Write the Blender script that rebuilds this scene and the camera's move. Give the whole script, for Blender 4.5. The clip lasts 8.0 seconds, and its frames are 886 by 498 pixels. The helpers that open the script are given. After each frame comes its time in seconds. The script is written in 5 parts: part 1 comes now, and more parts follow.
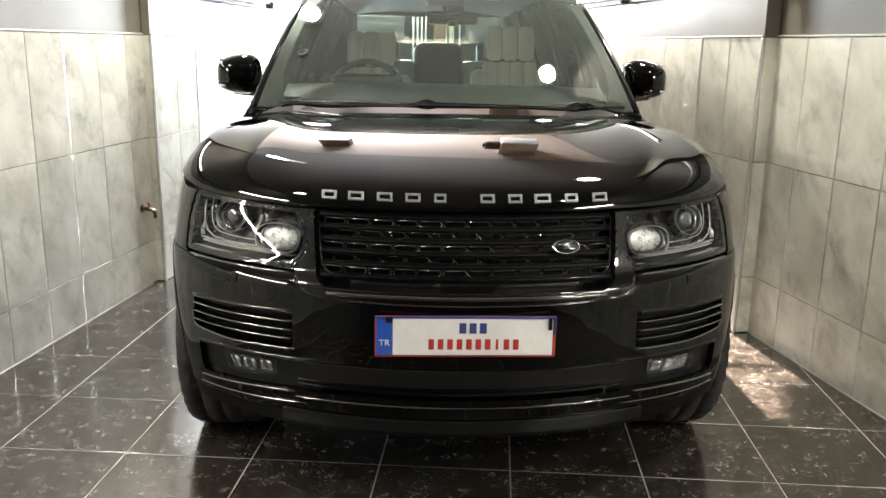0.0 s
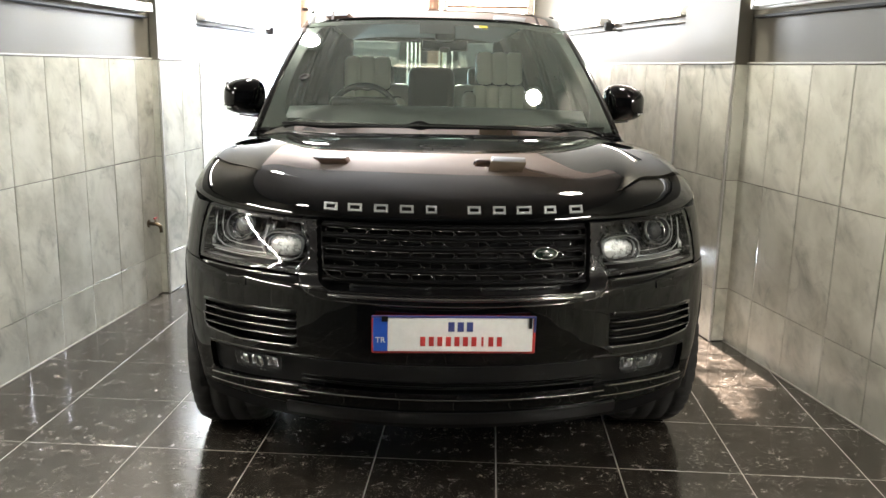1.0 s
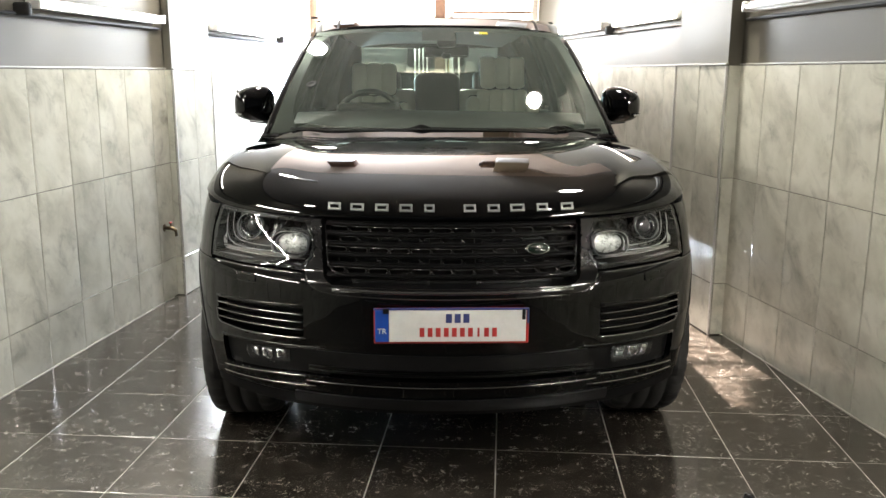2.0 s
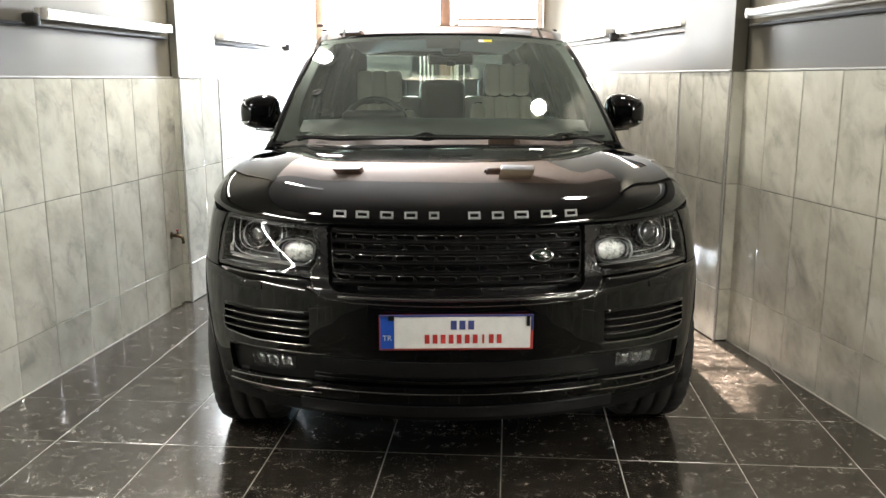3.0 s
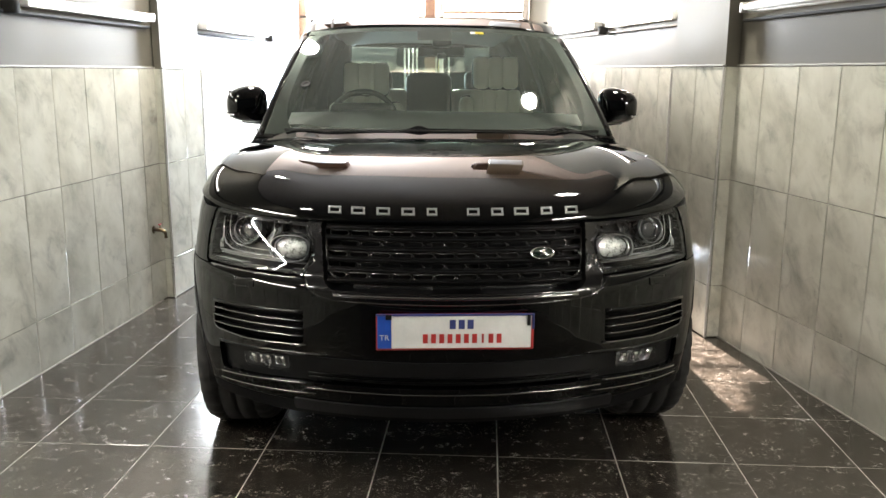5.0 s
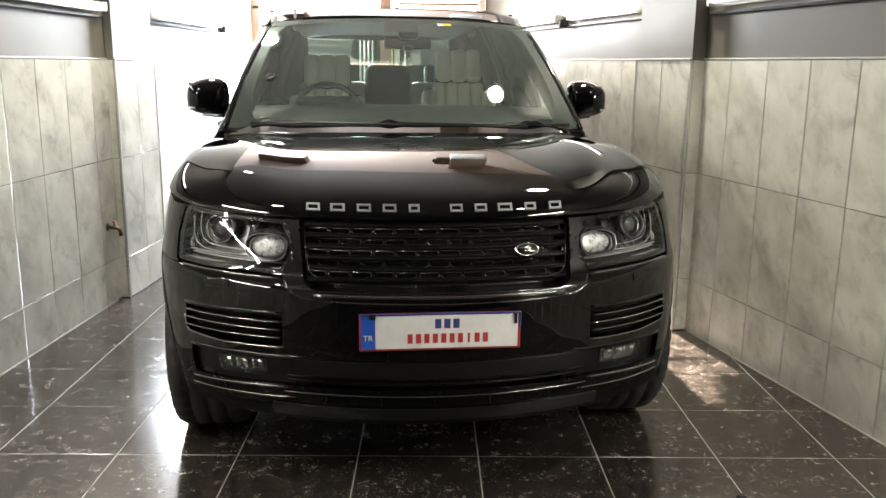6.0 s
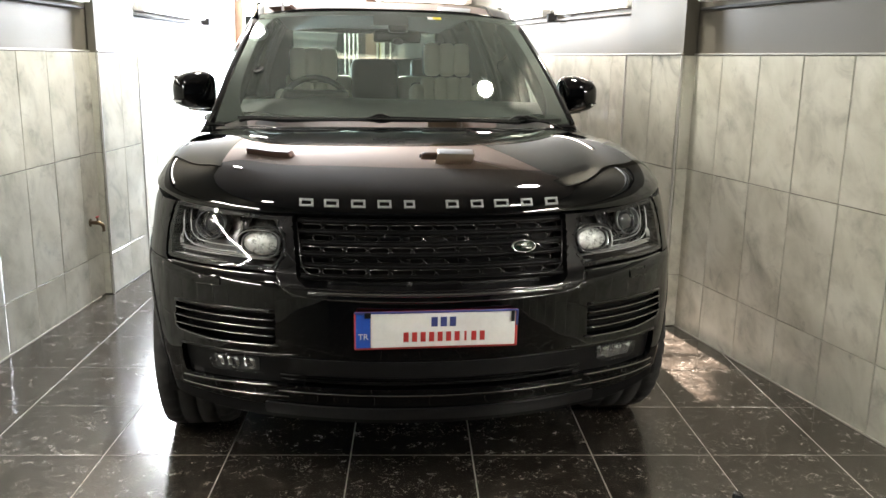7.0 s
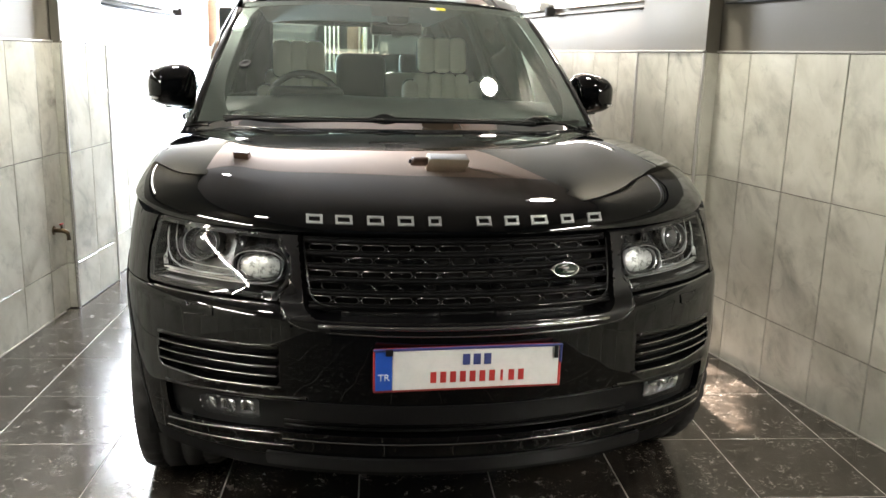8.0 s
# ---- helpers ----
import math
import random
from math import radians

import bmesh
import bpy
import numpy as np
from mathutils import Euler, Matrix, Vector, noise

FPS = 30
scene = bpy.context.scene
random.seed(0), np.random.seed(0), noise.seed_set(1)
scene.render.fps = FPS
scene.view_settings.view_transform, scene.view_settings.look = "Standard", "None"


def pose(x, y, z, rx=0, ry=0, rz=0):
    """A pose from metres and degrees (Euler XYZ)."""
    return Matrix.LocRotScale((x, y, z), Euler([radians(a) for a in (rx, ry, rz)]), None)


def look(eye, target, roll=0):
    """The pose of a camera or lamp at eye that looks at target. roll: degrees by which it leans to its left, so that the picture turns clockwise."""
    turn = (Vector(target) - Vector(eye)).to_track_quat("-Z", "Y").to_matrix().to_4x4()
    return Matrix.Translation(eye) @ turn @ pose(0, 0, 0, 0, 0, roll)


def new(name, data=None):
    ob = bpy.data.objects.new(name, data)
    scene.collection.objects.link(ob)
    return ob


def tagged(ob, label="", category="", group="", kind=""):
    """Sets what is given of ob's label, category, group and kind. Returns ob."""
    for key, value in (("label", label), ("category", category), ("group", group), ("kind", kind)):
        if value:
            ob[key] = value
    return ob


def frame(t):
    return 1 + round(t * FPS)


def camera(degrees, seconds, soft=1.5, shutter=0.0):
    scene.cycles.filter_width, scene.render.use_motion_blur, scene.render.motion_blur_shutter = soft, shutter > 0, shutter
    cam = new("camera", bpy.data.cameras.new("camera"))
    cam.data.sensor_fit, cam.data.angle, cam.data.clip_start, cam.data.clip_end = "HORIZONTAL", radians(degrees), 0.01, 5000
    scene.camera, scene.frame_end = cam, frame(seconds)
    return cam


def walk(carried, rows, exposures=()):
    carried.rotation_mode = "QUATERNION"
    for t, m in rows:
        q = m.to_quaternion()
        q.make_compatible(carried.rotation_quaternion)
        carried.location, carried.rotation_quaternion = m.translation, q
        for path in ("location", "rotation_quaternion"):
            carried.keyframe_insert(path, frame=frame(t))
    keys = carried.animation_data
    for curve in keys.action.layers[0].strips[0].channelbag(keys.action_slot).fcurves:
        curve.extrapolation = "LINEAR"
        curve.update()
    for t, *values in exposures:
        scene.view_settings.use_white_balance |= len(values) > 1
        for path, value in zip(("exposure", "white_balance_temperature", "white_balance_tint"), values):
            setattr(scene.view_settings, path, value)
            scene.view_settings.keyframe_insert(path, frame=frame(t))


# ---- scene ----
cam = camera(55.3, 8.0)
PATH = [
    (0, (0.14, -2.652, 1.413), (0.024, -0.711, 0.945), 1.0),
    (0.5, (0.122, -2.784, 1.427), (0.03, -0.836, 0.982), 1.2),
    (1, (0.166, -2.908, 1.426), (0.063, -0.955, 1.008), 1.2),
    (1.5, (0.217, -3.021, 1.428), (0.094, -1.069, 1.013), 0.7),
    (3, (0.24, -3.076, 1.44), (0.086, -1.122, 1.045), 0.0),
    (3.5, (0.236, -3.072, 1.441), (0.08, -1.119, 1.042), 0.0),
    (4, (0.236, -3.064, 1.44), (0.083, -1.111, 1.037), 0.0),
    (4.5, (0.221, -3.044, 1.44), (0.078, -1.091, 1.034), 0.2),
    (6, (0.04, -2.938, 1.435), (0.069, -0.984, 1.01), 0.7),
    (6.5, (0.023, -2.928, 1.435), (0.086, -0.976, 1.002), 0.8),
    (7, (-0.008, -2.896, 1.433), (0.067, -0.946, 0.996), 1.0),
    (7.5, (-0.064, -2.749, 1.42), (0.03, -0.8, 0.981), 1.3),
    (8, (-0.173, -2.508, 1.422), (-0.017, -0.564, 0.979), 1.6),
]
walk(cam, [(t, look(eye, target, roll)) for t, eye, target, roll in PATH], exposures=((0.0, 4.00), (1.0, 3.85), (1.5, 3.81), (3.0, 3.71), (4.0, 3.68), (4.5, 3.77), (6.0, 3.73), (8.0, 3.86)))

# ---- world and light ----
world = bpy.data.worlds.new("world")
scene.world = world
world.use_nodes = True
wn = world.node_tree
sky = wn.nodes.new("ShaderNodeTexSky")
sky.sky_type, sky.sun_disc = "NISHITA", False
sky.sun_elevation, sky.sun_rotation = radians(24), radians(-14.5)
wn.links.new(sky.outputs[0], wn.nodes["Background"].inputs[0])
wn.nodes["Background"].inputs[1].default_value = 0.06


def lamp(name, at, aim, size_x, size_y, watts, colour):
    data = bpy.data.lights.new(name, "AREA")
    data.shape, data.size, data.size_y, data.energy, data.color = "RECTANGLE", size_x, size_y, watts, colour
    ob = new(name, data)
    ob.matrix_world = look(at, aim)
    return ob


# low sun that slants in through the glazed end of the bay, and the sky's light in that opening
sun = new("sun", bpy.data.lights.new("sun", "SUN"))
sun.data.energy, sun.data.angle, sun.data.color = 8.5, radians(0.53), (1.0, 0.84, 0.74)
sun.matrix_world = look((0, 0, 0), (0.228, -0.97, -0.445))
lamp("daylight", (-1.06, 5.40, 2.08), (-1.55, 3.0, 1.65), 1.12, 0.60, 64, (0.88, 0.93, 1.0))
lamp("low_daylight", (-1.45, 5.36, 0.95), (-1.45, 3.0, 0.9), 0.20, 1.5, 17, (0.70, 0.82, 1.0))

# ---- materials ----
def nodes_of(name):
    m = bpy.data.materials.new(name)
    m.use_nodes = True
    t = m.node_tree
    return m, t, t.nodes["Principled BSDF"]


def put(t, kind, **values):
    n = t.nodes.new(kind)
    for key, value in values.items():
        n.inputs[key.replace("_", " ")].default_value = value
    return n


def ramp(t, source, stops):
    n = t.nodes.new("ShaderNodeValToRGB")
    while len(n.color_ramp.elements) < len(stops):
        n.color_ramp.elements.new(0.5)
    for e, (at, c) in zip(n.color_ramp.elements, stops):
        e.position, e.color = at, (*c, 1) if len(c) == 3 else (c[0], c[0], c[0], 1)
    t.links.new(source, n.inputs[0])
    return n


def surface(name, dark, light, scale=8.0, rough=(0.3, 0.5), metal=0.0, bump=0.0, fine=90.0, coat=0.0, specular=0.5):
    """A surface that varies at two scales between two colours, with a fine relief."""
    m, t, b = nodes_of(name)
    co = t.nodes.new("ShaderNodeTexCoord")
    big = put(t, "ShaderNodeTexNoise", Scale=scale, Detail=6.0, Roughness=0.6)
    small = put(t, "ShaderNodeTexNoise", Scale=fine, Detail=4.0, Roughness=0.6)
    for n in (big, small):
        t.links.new(co.outputs["Object"], n.inputs["Vector"])
    mix = put(t, "ShaderNodeMath")
    mix.operation = "MULTIPLY_ADD"
    mix.inputs[1].default_value = 0.3
    t.links.new(small.outputs[0], mix.inputs[0])
    scaled = put(t, "ShaderNodeMath")
    scaled.operation, scaled.inputs[1].default_value = "MULTIPLY", 0.7
    t.links.new(big.outputs[0], scaled.inputs[0])
    t.links.new(scaled.outputs[0], mix.inputs[2])
    t.links.new(ramp(t, mix.outputs[0], [(0.3, dark), (0.7, light)]).outputs[0], b.inputs["Base Color"])
    t.links.new(ramp(t, mix.outputs[0], [(0.3, (rough[0],)), (0.7, (rough[1],))]).outputs[0], b.inputs["Roughness"])
    b.inputs["Metallic"].default_value, b.inputs["Coat Weight"].default_value = metal, coat
    b.inputs["Coat Roughness"].default_value = 0.02
    b.inputs["Specular IOR Level"].default_value = specular
    if bump:
        n = put(t, "ShaderNodeBump", Strength=bump, Distance=0.004)
        t.links.new(small.outputs[0], n.inputs["Height"])
        t.links.new(n.outputs[0], b.inputs["Normal"])
    return m


def marble(name):
    """Glazed wall tile: pale stone print with smoky clouds and thin veins, another cut on each tile."""
    m, t, b = nodes_of(name)
    co, info = t.nodes.new("ShaderNodeTexCoord"), t.nodes.new("ShaderNodeObjectInfo")
    shift = put(t, "ShaderNodeVectorMath")
    shift.operation = "MULTIPLY_ADD"
    shift.inputs[1].default_value = (37.0, 53.0, 19.0)
    t.links.new(info.outputs["Random"], shift.inputs[0])
    t.links.new(co.outputs["Object"], shift.inputs[2])
    turn = put(t, "ShaderNodeMapping", Rotation=(0.0, 0.75, 0.0), Scale=(0.88, 1.0, 1.2))
    turn.vector_type = "TEXTURE"
    t.links.new(shift.outputs[0], turn.inputs["Vector"])
    cloud = put(t, "ShaderNodeTexNoise", Scale=4.6, Detail=8.0, Roughness=0.56, Distortion=0.35)
    vein = put(t, "ShaderNodeTexNoise", Scale=7.0, Detail=9.0, Roughness=0.70, Distortion=0.9)
    broad = put(t, "ShaderNodeTexNoise", Scale=5.2, Detail=7.0, Roughness=0.62, Distortion=0.5)
    for n in (cloud, vein, broad):
        t.links.new(turn.outputs[0], n.inputs["Vector"])
    base = ramp(t, cloud.outputs[0], [(0.28, (0.46, 0.454, 0.385)), (0.44, (0.585, 0.578, 0.498)), (0.56, (0.655, 0.65, 0.568)), (0.75, (0.71, 0.703, 0.628))])
    line = ramp(t, vein.outputs[0], [(0.55, (1.0,)), (0.63, (0.88,)), (0.72, (0.66,))])
    wide = ramp(t, broad.outputs[0], [(0.30, (0.70,)), (0.42, (0.93,)), (0.52, (1.04,))])
    mul = t.nodes.new("ShaderNodeMix")
    mul.data_type, mul.blend_type = "RGBA", "MULTIPLY"
    mul.inputs[0].default_value = 1.0
    t.links.new(base.outputs[0], mul.inputs[6])
    t.links.new(line.outputs[0], mul.inputs[7])
    mul2 = t.nodes.new("ShaderNodeMix")
    mul2.data_type, mul2.blend_type = "RGBA", "MULTIPLY"
    mul2.inputs[0].default_value = 1.0
    t.links.new(mul.outputs[2], mul2.inputs[6])
    t.links.new(wide.outputs[0], mul2.inputs[7])
    t.links.new(mul2.outputs[2], b.inputs["Base Color"])
    t.links.new(ramp(t, cloud.outputs[0], [(0.3, (0.035,)), (0.7, (0.07,))]).outputs[0], b.inputs["Roughness"])
    wave = put(t, "ShaderNodeTexNoise", Scale=7.0, Detail=1.0)
    t.links.new(shift.outputs[0], wave.inputs["Vector"])
    n = put(t, "ShaderNodeBump", Strength=0.06, Distance=0.02)
    t.links.new(wave.outputs[0], n.inputs["Height"])
    t.links.new(n.outputs[0], b.inputs["Normal"])
    return m


def dark_stone(name):
    """Dark floor tile: brown-black stone print with pale flecks and scuffs."""
    m, t, b = nodes_of(name)
    co, info = t.nodes.new("ShaderNodeTexCoord"), t.nodes.new("ShaderNodeObjectInfo")
    shift = put(t, "ShaderNodeVectorMath")
    shift.operation = "MULTIPLY_ADD"
    shift.inputs[1].default_value = (41.0, 23.0, 0.0)
    t.links.new(info.outputs["Random"], shift.inputs[0])
    t.links.new(co.outputs["Object"], shift.inputs[2])
    cloud = put(t, "ShaderNodeTexNoise", Scale=17.0, Detail=14.0, Roughness=0.82, Distortion=0.15)
    fleck = put(t, "ShaderNodeTexNoise", Scale=40.0, Detail=5.0, Roughness=0.66, Distortion=2.6)
    where = put(t, "ShaderNodeTexNoise", Scale=6.0, Detail=2.0)
    for n in (cloud, fleck, where):
        t.links.new(shift.outputs[0], n.inputs["Vector"])
    base = ramp(t, cloud.outputs[0], [(0.33, (0.004, 0.0037, 0.0032)), (0.45, (0.010, 0.0088, 0.0073)), (0.54, (0.024, 0.0196, 0.0155)), (0.66, (0.085, 0.068, 0.052))])
    spot = ramp(t, fleck.outputs[0], [(0.60, (0.0,)), (0.622, (1.0,))])
    gate = ramp(t, where.outputs[0], [(0.45, (0.0,)), (0.66, (0.8,))])
    both = put(t, "ShaderNodeMath")
    both.operation = "MULTIPLY"
    t.links.new(spot.outputs[0], both.inputs[0])
    t.links.new(gate.outputs[0], both.inputs[1])
    mix = t.nodes.new("ShaderNodeMix")
    mix.data_type = "RGBA"
    mix.inputs[7].default_value = (0.40, 0.38, 0.335, 1)
    t.links.new(both.outputs[0], mix.inputs[0])
    dust = put(t, "ShaderNodeTexNoise", Scale=16.0, Detail=11.0, Roughness=0.79, Distortion=0.4)
    t.links.new(shift.outputs[0], dust.inputs["Vector"])
    film = ramp(t, dust.outputs[0], [(0.42, (0.0,)), (0.52, (0.10,)), (0.60, (0.34,)), (0.70, (0.62,))])
    dirty = t.nodes.new("ShaderNodeMix")
    dirty.data_type = "RGBA"
    dirty.inputs[7].default_value = (0.165, 0.140, 0.113, 1)
    t.links.new(film.outputs[0], dirty.inputs[0])
    t.links.new(base.outputs[0], dirty.inputs[6])
    t.links.new(dirty.outputs[2], mix.inputs[6])
    t.links.new(mix.outputs[2], b.inputs["Base Color"])
    t.links.new(ramp(t, dust.outputs[0], [(0.40, (0.12,)), (0.54, (0.19,)), (0.68, (0.38,))]).outputs[0], b.inputs["Roughness"])
    b.inputs["IOR"].default_value = 1.68
    b.inputs["Specular IOR Level"].default_value = 0.9
    n = put(t, "ShaderNodeBump", Strength=0.04, Distance=0.004)
    t.links.new(fleck.outputs[0], n.inputs["Height"])
    t.links.new(n.outputs[0], b.inputs["Normal"])
    return m


def clear(name, tint, gloss=0.0, power=5.0, most=0.92, least=0.076, dust=0.0):
    """Thin glass: tinted see-through, with mirror gloss by the angle."""
    m = bpy.data.materials.new(name)
    m.use_nodes = True
    t = m.node_tree
    t.nodes.remove(t.nodes["Principled BSDF"])
    see = put(t, "ShaderNodeBsdfTransparent", Color=(*tint, 1))
    shine = put(t, "ShaderNodeBsdfGlossy", Roughness=gloss)
    edge, mix = put(t, "ShaderNodeLayerWeight", Blend=0.5), t.nodes.new("ShaderNodeMixShader")
    steep, rise = t.nodes.new("ShaderNodeMath"), t.nodes.new("ShaderNodeMath")
    steep.operation, steep.inputs[1].default_value = "POWER", power
    rise.operation, rise.inputs[1].default_value, rise.inputs[2].default_value = "MULTIPLY_ADD", most, least
    t.links.new(edge.outputs["Facing"], steep.inputs[0])
    t.links.new(steep.outputs[0], rise.inputs[0])
    t.links.new(rise.outputs[0], mix.inputs[0])
    film = t.nodes.new("ShaderNodeMixShader")
    haze = put(t, "ShaderNodeBsdfDiffuse", Color=(0.56, 0.68, 0.60, 1))
    film.inputs[0].default_value = dust
    t.links.new(see.outputs[0], film.inputs[1])
    t.links.new(haze.outputs[0], film.inputs[2])
    t.links.new((film if dust else see).outputs[0], mix.inputs[1])
    t.links.new(shine.outputs[0], mix.inputs[2])
    t.links.new(mix.outputs[0], t.nodes["Material Output"].inputs[0])
    return m


def glow(name, colour, strength):
    m, t, b = nodes_of(name)
    b.inputs["Base Color"].default_value = (*colour, 1)
    b.inputs["Emission Color"].default_value = (*colour, 1)
    b.inputs["Emission Strength"].default_value = strength
    return m


TILE = marble("glazed_marble_tile")
FLOOR = dark_stone("dark_stone_tile")
GROUT = surface("floor_grout", (0.26, 0.25, 0.22), (0.42, 0.40, 0.36), 12, (0.7, 0.9), bump=0.3)
WALL_GROUT = surface("wall_grout", (0.13, 0.125, 0.105), (0.20, 0.19, 0.165), 12, (0.7, 0.9), bump=0.3)
PAINT = surface("grey_wall_paint", (0.113, 0.104, 0.081), (0.139, 0.129, 0.101), 2.2, (0.6, 0.8), bump=0.12, fine=160)
# one ceiling in two tones: the door's daylight falloff is put into the colour
CEILING_SHADED = surface("shaded_ceiling_paint", (0.175, 0.150, 0.127), (0.215, 0.185, 0.157), 1.5, (0.7, 0.9), bump=0.1)
CEILING_DAYLIT = surface("daylit_beige_ceiling", (0.38, 0.295, 0.235), (0.44, 0.34, 0.272), 1.5, (0.7, 0.9), bump=0.1)
BACK = surface("dark_rear_wall", (0.012, 0.012, 0.012), (0.02, 0.02, 0.02), 1.5, (0.6, 0.8), bump=0.1)
TRIM = surface("aluminium_trim", (0.62, 0.60, 0.56), (0.78, 0.76, 0.72), 30, (0.2, 0.35), metal=1.0)
LINTEL = surface("beige_lintel", (0.17, 0.12, 0.088), (0.22, 0.16, 0.118), 2, (0.7, 0.9), bump=0.1)
FRAME_BROWN = surface("brown_door_post", (0.16, 0.09, 0.06), (0.25, 0.15, 0.10), 10, (0.4, 0.6))
STRIP = surface("satin_aluminium", (0.66, 0.65, 0.62), (0.76, 0.75, 0.72), 8, (0.26, 0.34), metal=0.55)
FRAME_PALE = surface("pale_door_frame", (0.60, 0.57, 0.52), (0.74, 0.72, 0.68), 10, (0.35, 0.5))
CAR_PAINT = surface("black_car_paint", (0.0007, 0.0009, 0.0011), (0.0012, 0.0015, 0.0018), 3, (0.3, 0.4), coat=1.0, fine=220, specular=0.0)
GLOSS = surface("gloss_black_trim", (0.0012, 0.0012, 0.0014), (0.0022, 0.0022, 0.0025), 10, (0.3, 0.4), coat=0.8, fine=240, specular=0.1)
for m in (CAR_PAINT, GLOSS):
    m.node_tree.nodes["Principled BSDF"].inputs["Coat IOR"].default_value = 1.48
EDGE = surface("polished_black_edge", (0.02, 0.02, 0.021), (0.03, 0.03, 0.031), 10, (0.12, 0.2), metal=0.0, coat=1.0, fine=240, specular=1.0)
EDGE.node_tree.nodes["Principled BSDF"].inputs["Coat IOR"].default_value = 1.9
RING = surface("bright_lamp_ring", (0.40, 0.41, 0.42), (0.52, 0.53, 0.54), 30, (0.15, 0.25), metal=0.45)
SATIN = surface("satin_black_plastic", (0.003, 0.003, 0.0034), (0.0058, 0.0058, 0.0063), 14, (0.36, 0.48), bump=0.15, fine=320, specular=0.3)
MATT = surface("grey_black_plastic", (0.007, 0.007, 0.0074), (0.011, 0.011, 0.0115), 16, (0.5, 0.65), bump=0.3, fine=320, specular=0.3)
VOID = surface("dark_recess", (0.003, 0.003, 0.003), (0.006, 0.006, 0.006), 10, (0.7, 0.9))
BLACK_MATT = surface("dull_black_bar", (0.002, 0.002, 0.0022), (0.004, 0.004, 0.0044), 14, (0.5, 0.65), specular=0.12)
RUBBER = surface("tyre_rubber", (0.014, 0.014, 0.014), (0.028, 0.027, 0.026), 18, (0.6, 0.8), bump=0.4, fine=200)
CHROME = surface("chrome", (0.66, 0.67, 0.69), (0.80, 0.81, 0.83), 30, (0.06, 0.14), metal=1.0)
SILVER = surface("silver_letter", (0.24, 0.245, 0.25), (0.30, 0.305, 0.31), 60, (0.4, 0.5), metal=0.3)
LAMP_GREY = surface("lamp_bezel", (0.016, 0.016, 0.017), (0.034, 0.034, 0.036), 20, (0.2, 0.35), metal=0.4)
FOG_GREY = surface("fog_lamp_reflector", (0.14, 0.142, 0.145), (0.22, 0.223, 0.228), 40, (0.2, 0.3), metal=0.7)
RIM_GREY = surface("dark_alloy", (0.03, 0.03, 0.032), (0.05, 0.05, 0.052), 20, (0.3, 0.4), metal=0.6)
PILLAR = surface("cloth_pillar_trim", (0.004, 0.004, 0.004), (0.008, 0.008, 0.008), 20, (0.8, 0.95), bump=0.2, fine=300, specular=0.05)
TRIM_DARK = surface("dim_reflector", (0.55, 0.56, 0.57), (0.74, 0.75, 0.76), 60, (0.15, 0.3), metal=1.0)
GLASS = clear("windscreen_glass", (0.84, 0.93, 0.87), power=4.0, least=0.07, dust=0.073)
SIDE_GLASS = clear("side_glass", (0.002, 0.0023, 0.0022), most=0.10, least=0.04)
FRONT_GLASS = clear("front_side_glass", (0.36, 0.40, 0.38), most=0.3, least=0.05)
REAR_GLASS = clear("rear_glass", (0.25, 0.31, 0.29), most=0.2)
LENS = clear("lamp_lens", (0.94, 0.96, 0.97), least=0.045)
PLATE_WHITE = surface("plate_white", (0.72, 0.72, 0.71), (0.82, 0.82, 0.81), 30, (0.3, 0.45))
PLATE_BLUE = surface("plate_blue", (0.012, 0.075, 0.42), (0.02, 0.10, 0.52), 30, (0.3, 0.45))
RED = surface("red_print", (0.38, 0.025, 0.025), (0.50, 0.04, 0.035), 40, (0.35, 0.5))
NAVY = surface("navy_print", (0.03, 0.04, 0.16), (0.045, 0.06, 0.22), 40, (0.35, 0.5))
BADGE = surface("dark_green_enamel", (0.006, 0.016, 0.011), (0.010, 0.024, 0.016), 60, (0.15, 0.3), coat=0.5)
LEATHER = surface("cream_leather", (0.70, 0.66, 0.57), (0.80, 0.76, 0.67), 9, (0.45, 0.6), bump=0.35, fine=260)
DARK_LEATHER = surface("dark_leather", (0.012, 0.012, 0.012), (0.022, 0.022, 0.021), 9, (0.45, 0.6), bump=0.3, fine=260)
HEADLINER = surface("grey_headliner", (0.055, 0.055, 0.05), (0.08, 0.079, 0.072), 12, (0.8, 0.95), bump=0.2, fine=300)
TUBE = glow("lit_tube", (1.0, 0.96, 0.86), 2.4)
# out-of-view tubes, set far brighter than the others to fill cabin and walls
MID_TUBE = glow("lit_rear_tube", (1.0, 0.96, 0.87), 18.0)
MILD_TUBE = glow("lit_east_rear_tube", (1.0, 0.96, 0.87), 30.0)
LINE_GLOW = glow("bonnet_line_glow", (0.95, 1.0, 0.93), 5.0)
SOFT_TUBE = glow("lit_cove_tube", (1.0, 0.83, 0.73), 3.4)
DISC = glow("lit_downlight", (1.0, 0.94, 0.84), 32.0)
DISC_FRONT = glow("lit_front_downlight", (1.0, 0.94, 0.84), 14.0)
DISC_MILD = glow("lit_dimmer_downlight", (1.0, 0.94, 0.84), 16.0)
OUTSIDE = surface("pale_concrete", (0.30, 0.29, 0.27), (0.42, 0.41, 0.38), 1.5, (0.7, 0.9), bump=0.3)
CAP = surface("tile_edge_cap", (0.30, 0.295, 0.26), (0.38, 0.372, 0.33), 20, (0.4, 0.55))
FIXTURE = surface("white_lamp_housing", (0.66, 0.65, 0.62), (0.76, 0.75, 0.72), 20, (0.35, 0.5))
